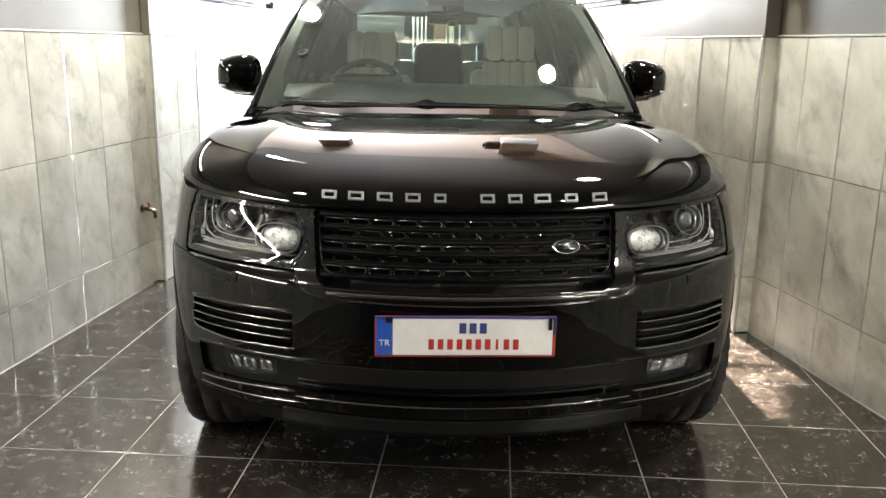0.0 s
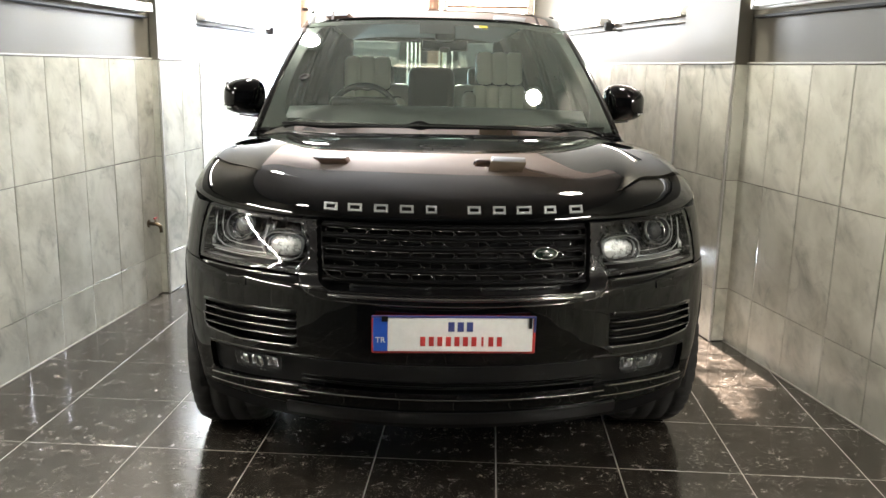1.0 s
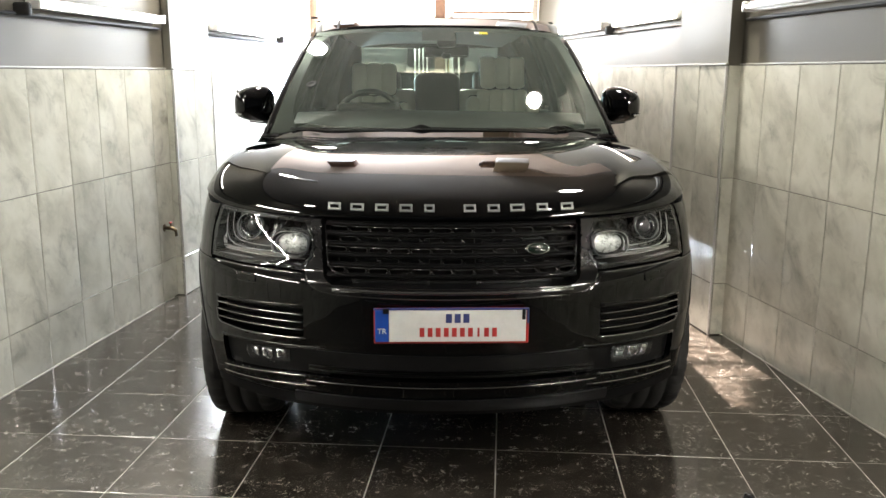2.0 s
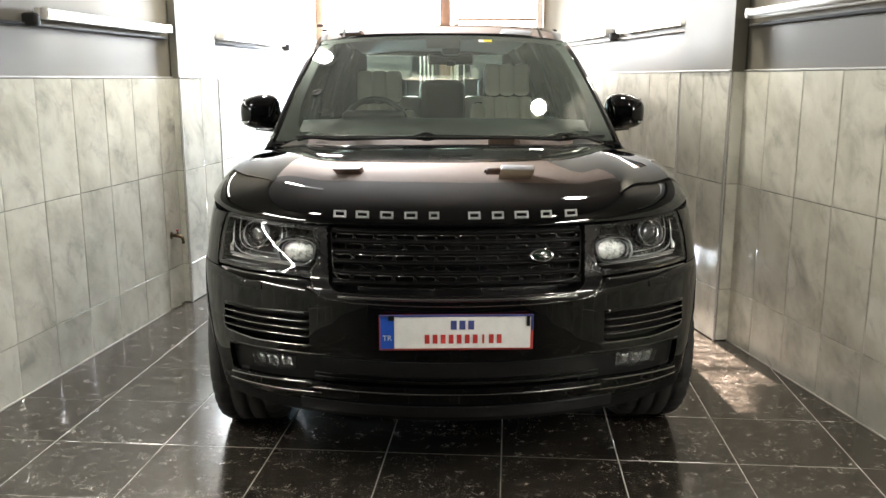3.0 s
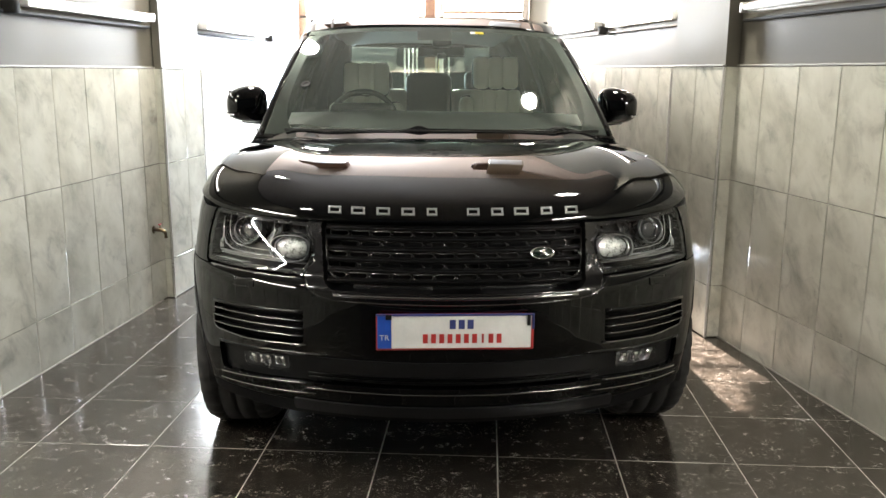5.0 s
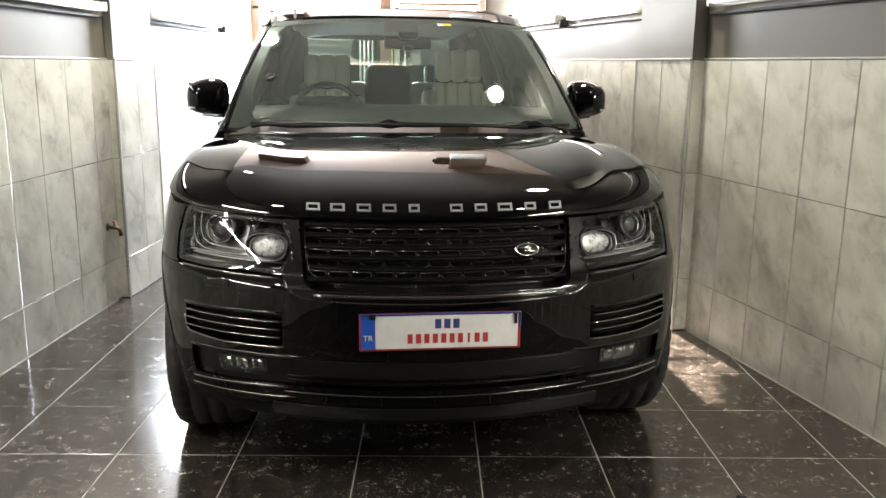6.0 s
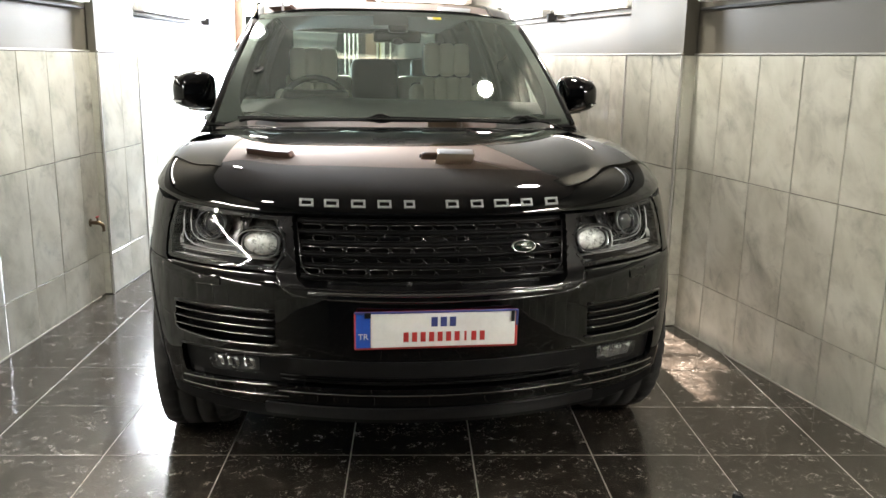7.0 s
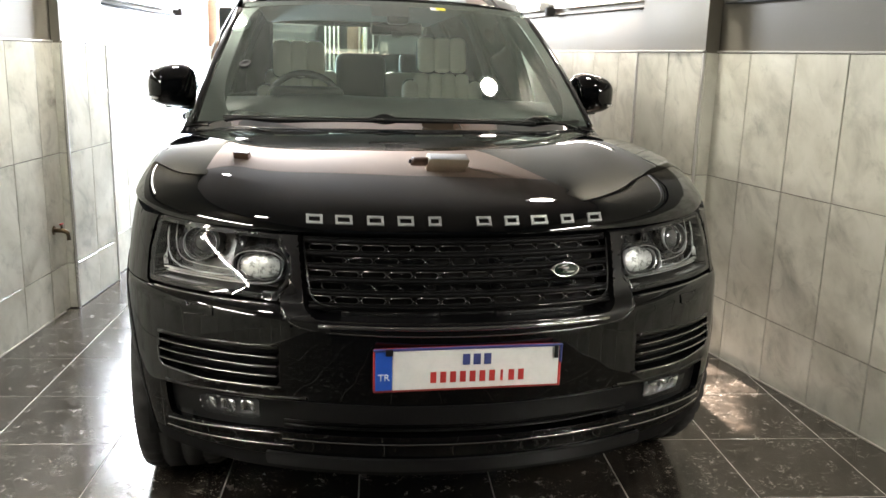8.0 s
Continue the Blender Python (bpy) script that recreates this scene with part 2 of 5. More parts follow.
BLACK_RAIL = surface("black_conduit", (0.02, 0.02, 0.02), (0.035, 0.034, 0.033), 30, (0.75, 0.9), specular=0.2)
GREY_RAIL = surface("grey_conduit", (0.13, 0.12, 0.105), (0.18, 0.168, 0.15), 30, (0.6, 0.8))
SHUTTER = surface("dark_teal_shutter", (0.006, 0.010, 0.0105), (0.011, 0.016, 0.0165), 6, (0.6, 0.8), bump=0.1, specular=0.1)
YELLOW = surface("yellow_print", (0.55, 0.46, 0.03), (0.66, 0.56, 0.06), 40, (0.4, 0.6))
BRASS = surface("old_brass", (0.10, 0.07, 0.04), (0.17, 0.13, 0.08), 60, (0.3, 0.5), metal=1.0)


# ---- mesh tools ----
def part(name, bm, material, parent=None, label="", smooth=True):
    """Links a bmesh as one mesh object, under a thing or a part."""
    me = bpy.data.meshes.new(name)
    bm.normal_update()
    bm.to_mesh(me)
    bm.free()
    me.materials.append(material)
    if smooth:
        me.shade_smooth()
    ob = new(name, me)
    ob.parent = parent
    if label:
        tagged(ob, label)
    return ob


def empty(name, m, label, category, group="", kind=""):
    ob = new(name)
    ob.empty_display_size = 0.1
    ob.matrix_world = m
    return tagged(ob, label, category, group, kind)


def again(name, data, parent, m):
    """One more piece on a mesh that others share."""
    ob = new(name, data)
    ob.parent = parent
    ob.matrix_local = m
    return ob


def add_box(bm, c, size, bevel=0.0, segments=2, m=None):
    """A box in bm, centred at c, with its edges rounded."""
    out = bmesh.ops.create_cube(bm, size=1.0)
    vs = out["verts"]
    for v in vs:
        v.co = Vector((v.co.x * size[0], v.co.y * size[1], v.co.z * size[2]))
    if bevel:
        es = list({e for v in vs for e in v.link_edges})
        out = bmesh.ops.bevel(bm, geom=es, offset=bevel, segments=segments, profile=0.5, affect="EDGES", clamp_overlap=True)
        vs = list({v for f in out["faces"] for v in f.verts} | {v for v in vs if v.is_valid})
    for v in vs:
        v.co = v.co + Vector(c)
        if m is not None:
            v.co = m @ v.co
    return vs


def box(c, size, bevel=0.0, segments=2, m=None):
    bm = bmesh.new()
    add_box(bm, c, size, bevel, segments, m)
    return bm


def grid(points, bm=None):
    """A sheet of quads through an array of points, rows by columns by three."""
    bm = bm or bmesh.new()
    r, c = points.shape[:2]
    vs = [[bm.verts.new(points[i, j]) for j in range(c)] for i in range(r)]
    for i in range(r - 1):
        for j in range(c - 1):
            bm.faces.new((vs[i][j], vs[i][j + 1], vs[i + 1][j + 1], vs[i + 1][j]))
    return bm


def thicken(bm, depth):
    """Gives an open sheet a thickness away from its normals."""
    bm.normal_update()
    bmesh.ops.solidify(bm, geom=bm.faces[:], thickness=depth)
    return bm


def lathe(profile, steps=48, axis="X", centre=(0, 0, 0), close=False):
    """Turns (radius, along) pairs round an axis."""
    bm = bmesh.new()
    rings = []
    for k in range(steps):
        a = 2 * math.pi * k / steps
        ring = []
        for r, h in profile:
            u, v = r * math.cos(a), r * math.sin(a)
            p = {"X": (h, u, v), "Y": (u, h, v), "Z": (u, v, h)}[axis]
            ring.append(bm.verts.new(Vector(p) + Vector(centre)))
        rings.append(ring)
    n = len(profile)
    for k in range(steps):
        a, b = rings[k], rings[(k + 1) % steps]
        for i in range(n if close else n - 1):
            bm.faces.new((a[i], a[(i + 1) % n], b[(i + 1) % n], b[i]))
    bmesh.ops.recalc_face_normals(bm, faces=bm.faces[:])
    return bm


def tube(points, radius, sides=8, bm=None, cap=True):
    """A round bar along a line of points; radius may be a list."""
    bm = bm or bmesh.new()
    points = [Vector(p) for p in points]
    rings = []
    up = Vector((0, 0, 1))
    for i, p in enumerate(points):
        d = (points[min(i + 1, len(points) - 1)] - points[max(i - 1, 0)]).normalized()
        side = d.cross(up if abs(d.z) < 0.95 else Vector((1, 0, 0))).normalized()
        top = side.cross(d)
        r = radius[i] if isinstance(radius, (list, tuple)) else radius
        rings.append([bm.verts.new(p + r * (math.cos(2 * math.pi * k / sides) * side + math.sin(2 * math.pi * k / sides) * top)) for k in range(sides)])
    for a, b in zip(rings, rings[1:]):
        for k in range(sides):
            bm.faces.new((a[k], a[(k + 1) % sides], b[(k + 1) % sides], b[k]))
    if cap:
        bm.faces.new(rings[0][::-1])
        bm.faces.new(rings[-1])
    bmesh.ops.recalc_face_normals(bm, faces=bm.faces[:])
    return bm


def poly_gap(points, rounding=0.0):
    """The signed distance to a polygon (negative inside), as a function of two arrays."""
    p = np.array(points, float)

    def f(x, z):
        best = np.full(np.shape(x), 1e9)
        inside = np.zeros(np.shape(x), bool)
        for (x0, z0), (x1, z1) in zip(p, np.roll(p, -1, axis=0)):
            ex, ez = x1 - x0, z1 - z0
            k = np.clip(((x - x0) * ex + (z - z0) * ez) / (ex * ex + ez * ez), 0, 1)
            best = np.minimum(best, np.hypot(x - x0 - k * ex, z - z0 - k * ez))
            cross = ((z0 > z) != (z1 > z)) & (x < ex * (z - z0) / (ez if ez else 1e-9) + x0)
            inside ^= cross
        return np.where(inside, -best, best) - rounding
    return f

# ---- the bay: floor, walls, ceiling ----
Y0, Y1, HIGH = -5.5, 5.5, 2.85
LEFT = lambda y: -2.015 + 0.06 * y
RIGHT = lambda y: 1.865 - 0.24 * y


def wall_frame(line, y, inward):
    """A pose on a wall's foot at y: x along the wall, y into the room, z up."""
    along = Vector((line(1) - line(0), 1, 0)).normalized()
    into = Vector((inward, 0, 0))
    into = (into - into.dot(along) * along).normalized()
    if along.cross(into).z < 0:
        along = -along
    m = Matrix((along, into, Vector((0, 0, 1)))).transposed().to_4x4()
    m.translation = (line(y), y, 0)
    return m


def run_length(line, ya, yb):
    return math.hypot(line(yb) - line(ya), yb - ya)


def tile_mesh(w, h, d=0.012, edge=0.001):
    """A tile that lies in x and z, its face towards +y."""
    bm = bmesh.new()
    rings = []
    for y, e in ((-0.004, 0.0), (d - 0.0019, 0.0), (d - 0.0009, 0.0012), (d - 0.00035, 0.0036), (d, 0.0085)):
        f = 0.15 * e
        rings.append([bm.verts.new((x, y, z)) for x, z in ((-w / 2 + e, -h / 2 + f), (w / 2 - e, -h / 2 + f), (w / 2 - e, h / 2 - f), (-w / 2 + e, h / 2 - f))])
    for a, b in zip(rings, rings[1:]):
        for k in range(4):
            bm.faces.new((a[k], b[k], b[(k + 1) % 4], a[(k + 1) % 4]))
    bm.faces.new(rings[-1][::-1])
    bmesh.ops.recalc_face_normals(bm, faces=bm.faces[:])
    me = bpy.data.meshes.new("wall_tile")
    bm.to_mesh(me)
    bm.free()
    me.materials.append(TILE)
    return me


EAST_Z, WEST_Z = (0.004, 0.298, 0.882, 1.476), (0.004, 0.258, 0.865, 1.441)
TILE_MESHES = {}


def lay_tiles(parent, m, u0, u1, phase, courses, pitch=0.303, joint=0.0035):
    """Tiles from u0 to u1 along a wall's frame m, in three rows."""
    cuts = [u0]
    k = math.ceil((u0 - phase) / pitch)
    while phase + k * pitch < u1 - 0.01:
        if phase + k * pitch > u0 + 0.01:
            cuts.append(phase + k * pitch)
        k += 1
    cuts.append(u1)
    for a, b in zip(cuts, cuts[1:]):
        for z0, z1 in zip(courses, courses[1:]):
            key = (round(b - a - joint, 3), round(z1 - z0 - joint, 3))
            if key not in TILE_MESHES:
                TILE_MESHES[key] = tile_mesh(*key)
            lean = pose(0, 0, 0, random.gauss(0, 0.12), 0, random.gauss(0, 0.16))
            again("wall_tile", TILE_MESHES[key], parent, m @ Matrix.Translation(((a + b) / 2, 0, (z0 + z1) / 2)) @ lean)


def wall(name, line, inward, courses, label):
    m = wall_frame(line, Y0, inward)
    length = run_length(line, Y0, Y1)
    sign = 1 if m.to_3x3().col[0].y > 0 else -1
    lo, hi = (0, length) if sign > 0 else (-length, 0)
    ob = part(name, box(((lo + hi) / 2, -0.1, HIGH / 2), (length, 0.2, HIGH)), PAINT, smooth=False)
    ob.matrix_world = m
    tagged(ob, label, "wall", kind="structure")
    # grout bed and the cap along the upper edge of the tiles
    part("grout_bed", box(((lo + hi) / 2, 0.003, courses[-1] / 2), (length - 0.02, 0.007, courses[-1])), WALL_GROUT, ob, smooth=False)
    part("tile_cap", box(((lo + hi) / 2, 0.009, courses[-1] + 0.006), (length - 0.02, 0.016, 0.010), 0.003), CAP, ob, smooth=False)
    return ob, m, sign, length


def u_of(line, y, sign):
    return sign * run_length(line, Y0, y)


wall_west, ML, SL, LL = wall("wall_west", LEFT, 1, WEST_Z, "grey painted wall tiled in pale marble to chest height")
wall_east, MR, SR, LR = wall("wall_east", RIGHT, -1, EAST_Z, "grey painted wall tiled in pale marble to chest height")


def pier(name, line, ya, yb, proud, inward, courses):
    """A shallow pilaster with tiles below, paint above and metal edge strips."""
    m = wall_frame(line, ya, inward)
    sign = 1 if m.to_3x3().col[0].y > 0 else -1
    w = run_length(line, ya, yb)
    ob = part(name, box((sign * w / 2, proud / 2 + 0.004, HIGH / 2), (w, proud - 0.008, HIGH)), PAINT, smooth=False)
    ob.matrix_world = m
    tagged(ob, "grey painted pilaster with marble tiles and metal corner strips", "pilaster", kind="structure")
    face = Matrix.Translation((sign * w / 2, proud, 0))
    part("grout_bed", box((sign * w / 2, proud - 0.0005, courses[-1] / 2), (w, 0.007, courses[-1])), WALL_GROUT, ob, smooth=False)
    lay_tiles(ob, face, -w / 2 + 0.004, w / 2 - 0.004, 0.0, courses, 0.29)
    for side in (0, 1):
        u = sign * w * side
        out = -sign if side == 0 else sign
        q = Matrix.Translation((u, proud / 2, 0)) @ pose(0, 0, 0, 0, 0, -90 * out)
        lay_tiles(ob, q, -proud / 2 + 0.002, proud / 2 - 0.002, 5.0, courses)
        part("edge_strip", box((u + out * 0.0105, proud + 0.0105, courses[-1] / 2), (0.012, 0.012, courses[-1] - 0.005), 0.003, 2), STRIP, ob, "bright aluminium tile edge strip", smooth=False)
    part("tile_cap", box((sign * w / 2, proud + 0.008, courses[-1] + 0.006), (w + 0.02, 0.018, 0.010), 0.003), CAP, ob, smooth=False)
    return ob


PL, PR = (2.17, 2.76), (1.60, 2.18)
pier("pilaster_west", LEFT, *PL, 0.055, 1, WEST_Z)
pier("pilaster_east", RIGHT, *PR, 0.085, -1, EAST_Z)

# split so that the part near the door is coloured as daylit
ceiling = part("ceiling", box((0, -1.458, HIGH + 0.1), (7.5, 8.684, 0.2)), CEILING_SHADED, smooth=False)
ceiling_north = part("ceiling_north", box((0, 4.345, HIGH + 0.1), (7.5, 2.91, 0.2)), CEILING_DAYLIT, smooth=False)
tagged(ceiling_north, "beige ceiling by the glazed door, daylight put into its colour", "ceiling", kind="structure")
tagged(ceiling, "ceiling of the bay, its shade put into the grey-brown colour", "ceiling", kind="structure")
wall_south = part("wall_south", box((0.4, Y0 - 0.1, HIGH / 2), (6.4, 0.2, HIGH)), BACK, smooth=False)
tagged(wall_south, "plain dark wall at the end of the bay", "wall", kind="structure")

# the floor: a bed of grout with a tile in each square
floor = part("floor", box((0.2, 0, -0.0512), (6.2, 11.4, 0.1)), GROUT, smooth=False)
tagged(floor, "glossy dark stone floor tiles with pale joints", "floor", kind="structure")

# ---- the car: its skin is one closed outline in plan, with a profile in height ----
CAR = empty("car", pose(0.081, -0.40, 0, 0, 0, 6.0), "glossy black luxury off-road car parked on the tiled floor", "car")
HALF, NOSE, TAIL, LONG = 1.01, 0.72, 0.42, 4.98
QF = HALF * math.pi / 2
MID = LONG - NOSE - TAIL
QB = QF + MID
PUSH = ([.2, .27, .34, .40, .5, .56, .62, .68, .72, .746, .772, .82, .85, .89, .94, .966, 1.0, 1.2], [.10, .03, .01, .01, 0, 0, .002, .005, .008, .012, .0630, .0875, .1040, .1300, .166, .18, .21, .3])
WIDE = ([.2, .3, .45, .75, .95, 1.12], [.955, .975, 1.0, .995, .965, .905])


def eased(table, spread):
    """A table of heights and values, with its corners rounded off."""
    z = np.linspace(0.0, 1.4, 561)
    k = np.exp(-0.5 * (np.arange(-40, 41) * 0.0025 / spread) ** 2)
    v = np.interp(z, *table)
    padded = np.concatenate([np.full(40, v[0]), v, np.full(40, v[-1])])
    return z, np.convolve(padded, k / k.sum(), mode="valid")


PUSH, WIDE = eased(PUSH, 0.009), eased(WIDE, 0.03)


def plan(q):
    """Plan place and outward normal of the skin at q, the length along it from the middle of the nose."""
    s, a = np.sign(q), np.abs(q)
    t1 = np.minimum(a, QF) / HALF
    t2 = np.clip(a - QB, 0, QF) / HALF
    x = HALF * np.where(a > QB, np.cos(t2), np.sin(t1))
    y = np.where(a < QF, NOSE * (1 - np.cos(t1)), np.where(a < QB, NOSE + a - QF, NOSE + MID + TAIL * np.sin(t2)))
    nx = np.where(a < QF, np.sin(t1) / HALF, np.where(a < QB, 1.0, np.cos(t2) / HALF))
    ny = np.where(a < QF, -np.cos(t1) / NOSE, np.where(a < QB, 0.0, np.sin(t2) / TAIL))
    n = np.hypot(nx, ny)
    x = x - 0.02 * np.clip((x - 0.86) / 0.15, 0, 1) ** 2
    return s * x, y, s * nx / n, ny / n, np.where(a < QF, np.cos(t1), 0), np.where(a > QB, np.sin(t2), 0)


def skin(q, z, off=0.0):
    x, y, nx, ny, cf, cb = plan(np.asarray(q, float))
    z = np.asarray(z, float)
    w = np.interp(z, *WIDE)
    low = np.clip((np.abs(x) - 0.86) / 0.13, 0, 1) ** 2
    x = x - np.sign(x) * low * (0.008 + 0.42 * np.clip(0.56 - z, 0, 0.30))
    y = y + np.interp(z, *PUSH) * cf - 0.10 * np.clip(z - 0.75, 0, 1) * cb
    return np.stack(np.broadcast_arrays(x * w + off * nx, y + off * ny, z), -1)


def q_at(x):
    return HALF * math.asin(x / HALF)


def panel(gap, q0, q1, z0, z1, step=0.012, off=0.0, rim=0.02, zstep=None, place=None):
    """The piece of the skin where gap(x, y, z) is below zero, with its edge turned in."""
    zstep, place = zstep or step, place or skin
    qs, zs = np.linspace(q0, q1, max(2, int(abs(q1 - q0) / step) + 1)), np.linspace(z0, z1, max(2, int((z1 - z0) / zstep) + 1))
    Q, Z = np.meshgrid(qs, zs)

    def g(q, z):
        x, y = plan(q)[:2]
        return gap(x, y, z)
    Q0, Z0 = Q.copy(), Z.copy()
    for _ in range(5):
        d = g(Q, Z)
        e = 1e-4
        gq, gz = (g(Q + e, Z) - g(Q - e, Z)) / (2 * e), (g(Q, Z + e) - g(Q, Z - e)) / (2 * e)
        k = gq * gq + gz * gz + 1e-9
        near = np.abs(d) / np.sqrt(k) < 0.62 * max(step, zstep)
        mq, mz = np.clip(-d * gq / k, -0.5 * step, 0.5 * step), np.clip(-d * gz / k, -0.5 * zstep, 0.5 * zstep)
        Q, Z = Q + np.where(near, mq, 0), Z + np.where(near, mz, 0)
    ok = g(Q, Z) < 0.0028
    lost = ~ok & (g(Q0, Z0) < 0)
    Q, Z, ok = np.where(lost, Q0, Q), np.where(lost, Z0, Z), ok | lost
    P = place(Q, Z, off)
    bm = bmesh.new()
    vs = {}

    def vert(i, j):
        if (i, j) not in vs:
            vs[i, j] = bm.verts.new(P[i, j])
        return vs[i, j]
    for i in range(Q.shape[0] - 1):
        for j in range(Q.shape[1] - 1):
            c = [(i, j), (i, j + 1), (i + 1, j + 1), (i + 1, j)]
            inn = [k for k in c if ok[k]]
            if len(inn) >= 3:
                f = [vert(*k) for k in inn]
                bm.faces.new(f if q1 > q0 else f[::-1])
    if rim:
        edges = [e for e in bm.edges if len(e.link_faces) == 1]
        I = place(Q, Z, off - rim)
        back, front = {}, {}
        key = {v: k for k, v in vs.items()}
        for e in edges:
            for v in e.verts:
                if v not in back:
                    back[v], front[v] = bm.verts.new(I[key[v]]), bm.verts.new(v.co)
        for e in edges:
            l = e.link_faces[0].loops
            a, b = next((l_.vert, l_.link_loop_next.vert) for l_ in l if l_.edge == e)
            bm.faces.new((front[b], front[a], back[a], back[b]))
    return bm


def both(fn):
    """Builds a part on each side of the car: fn(-1) and fn(1)."""
    return [fn(-1), fn(1)]


def strip(points, size, bm=None):
    """A slim bar of upright oblong section through points on the car."""
    bm = bm or bmesh.new()
    pts = [Vector(p) for p in points]
    w, h = size
    rings = []
    for i, p in enumerate(pts):
        d = (pts[min(i + 1, len(pts) - 1)] - pts[max(i - 1, 0)]).normalized()
        n = Vector((d.y, -d.x, 0)).normalized()
        u = n.cross(d).normalized()
        if u.z < 0:
            u = -u
        r = 0.25 * min(w, h)
        section = [(-w / 2, -h / 2 + r), (-w / 2 + r, -h / 2), (w / 2 - r, -h / 2), (w / 2, -h / 2 + r), (w / 2, h / 2 - r), (w / 2 - r, h / 2), (-w / 2 + r, h / 2), (-w / 2, h / 2 - r)]
        rings.append([bm.verts.new(p + a * n + b * u) for a, b in section])
    for a, b in zip(rings, rings[1:]):
        for k in range(8):
            bm.faces.new((a[k], a[(k + 1) % 8], b[(k + 1) % 8], b[k]))
    bm.faces.new(rings[0][::-1])
    bm.faces.new(rings[-1])
    bmesh.ops.recalc_face_normals(bm, faces=bm.faces[:])
    return bm


def on_skin(xs, zs, off=0.0, side=1):
    """Points on the nose of the car from places across it and heights."""
    return [skin(side * q_at(x), z, off) for x, z in zip(xs, zs)]


def line(x0, z0, x1, z1, n=14, off=0.0, side=1, sag=0.0):
    k = np.linspace(0, 1, n)
    return on_skin(x0 + (x1 - x0) * k, z0 + (z1 - z0) * k - sag * 4 * k * (1 - k), off, side)


WHEEL_F, WHEEL_B, WHEEL_Z, ARCH = 0.86, 3.79, 0.388, 0.425


def arch_gap(y, z, grow=0.0):
    return np.minimum(np.hypot(y - WHEEL_F, z - WHEEL_Z), np.hypot(y - WHEEL_B, z - WHEEL_Z)) - ARCH - grow


GRILLE_OUT = poly_gap([(-.502, .97), (.502, .97), (.478, .76), (.44, .735), (-.44, .735), (-.478, .76)], 0.022)
GRILLE_IN = poly_gap([(-.447, .98), (.447, .98), (.415, .775), (.40, .765), (-.40, .765), (-.415, .775)], 0.024)
VENT = poly_gap([(.515, .648), (.832, .634), (.832, .557), (.70, .550), (.515, .560)], 0.010)
FOG_BAY = poly_gap([(.44, .507), (.815, .492), (.81, .412), (.69, .418), (.44, .435)], 0.010)
HEADLAMP = poly_gap([(.522, .924), (.70, .931), (.868, .943), (.878, .86), (.874, .785), (.76, .784), (.62, .786), (.520, .781), (.512, .797), (.493, .817), (.488, .848), (.493, .879), (.512, .897)], 0.010)
INTAKE = poly_gap([(-.50, .455), (.50, .455), (.50, .424), (-.50, .424)], 0.006)


def bumper_skin(x, y, z):
    ax = np.abs(x)
    g = np.maximum.reduce([np.where(ax < 0.497, z - 0.80, z - 0.765), 0.345 - z, y - 0.62, -arch_gap(y, z, 0.03)])
    g = np.maximum(g, -(GRILLE_OUT(x, z) - 0.003))
    g = np.maximum(g, -VENT(ax, z))
    g = np.maximum(g, -FOG_BAY(ax, z))
    return np.maximum(g, -INTAKE(x, z))


part("front_bumper", panel(bumper_skin, -1.32, 1.32, 0.33, 0.80, 0.0079, rim=0.035), CAR_PAINT, CAR, "glossy black front bumper with side vents")


# lower lip and skid plate
def lip_gap(x, y, z):
    return np.maximum.reduce([z - 0.342, 0.298 - z + 0.02 * np.clip(np.abs(x) - 0.6, 0, 1), y - 0.62, -arch_gap(y, z, 0.03)])


part("lower_lip", panel(lip_gap, -1.32, 1.32, 0.25, 0.35, 0.012, off=-0.004, rim=0.05), BLACK_MATT, CAR, "dull black lower bumper lip")
part("skid_plate", panel(lambda x, y, z: np.maximum(np.maximum(z - 0.356, 0.319 - z), np.abs(x) - 0.548), -0.60, 0.60, 0.29, 0.37, 0.012, off=0.012, rim=0.03), SATIN, CAR, "grey-black plastic skid plate")
part("lower_trim", tube(line(-.50, .398, .50, .398, 30, 0.004), 0.0026, 8), EDGE, CAR, "glossy black trim bar")
part("plate_band", panel(lambda x, y, z: np.maximum(np.abs(z - 0.488) - 0.026, np.abs(x) - 0.46), -0.5, 0.5, 0.45, 0.53, 0.012, off=0.007, rim=0.012), SATIN, CAR)
part("intake_mesh", panel(lambda x, y, z: INTAKE(x, z) - 0.01, -0.55, 0.55, 0.40, 0.47, 0.02, off=-0.05, rim=0), VOID, CAR)
for z in (0.432, 0.446):
    part("intake_bar", strip(line(-.50, z, .50, z, 24, -0.02), (0.01, 0.005)), SATIN, CAR)


def vent(side):
    back = part("side_vent", panel(lambda x, y, z: VENT(np.abs(x), z) - 0.012, side * q_at(.48), side * q_at(.89), 0.53, 0.68, 0.02, off=-0.045, rim=0), VOID, CAR, "dark slatted bumper vent")
    for k, z in enumerate((0.628, 0.602, 0.576)):
        part("slat", strip(line(.512, z + 0.003, .835, z - 0.006, 16, -0.006, side), (0.026, 0.006)), GLOSS, back)
        part("slat_edge", tube(line(.512, z + 0.003, .835, z - 0.006, 16, 0.006, side), 0.0027, 8), EDGE, back)
    part("vent_rim", tube(line(.497, .549, .70, .540, 9, 0.004, side) + line(.72, .5405, .826, .548, 7, 0.004, side) + line(.838, .56, .842, .60, 4, 0.004, side), 0.0036, 8), EDGE, back)
    part("vent_lip", strip(line(.506, .6585, .845, .6435, 16, -0.002, side), (0.010, 0.013)), GLOSS, back)
    return back


both(vent)


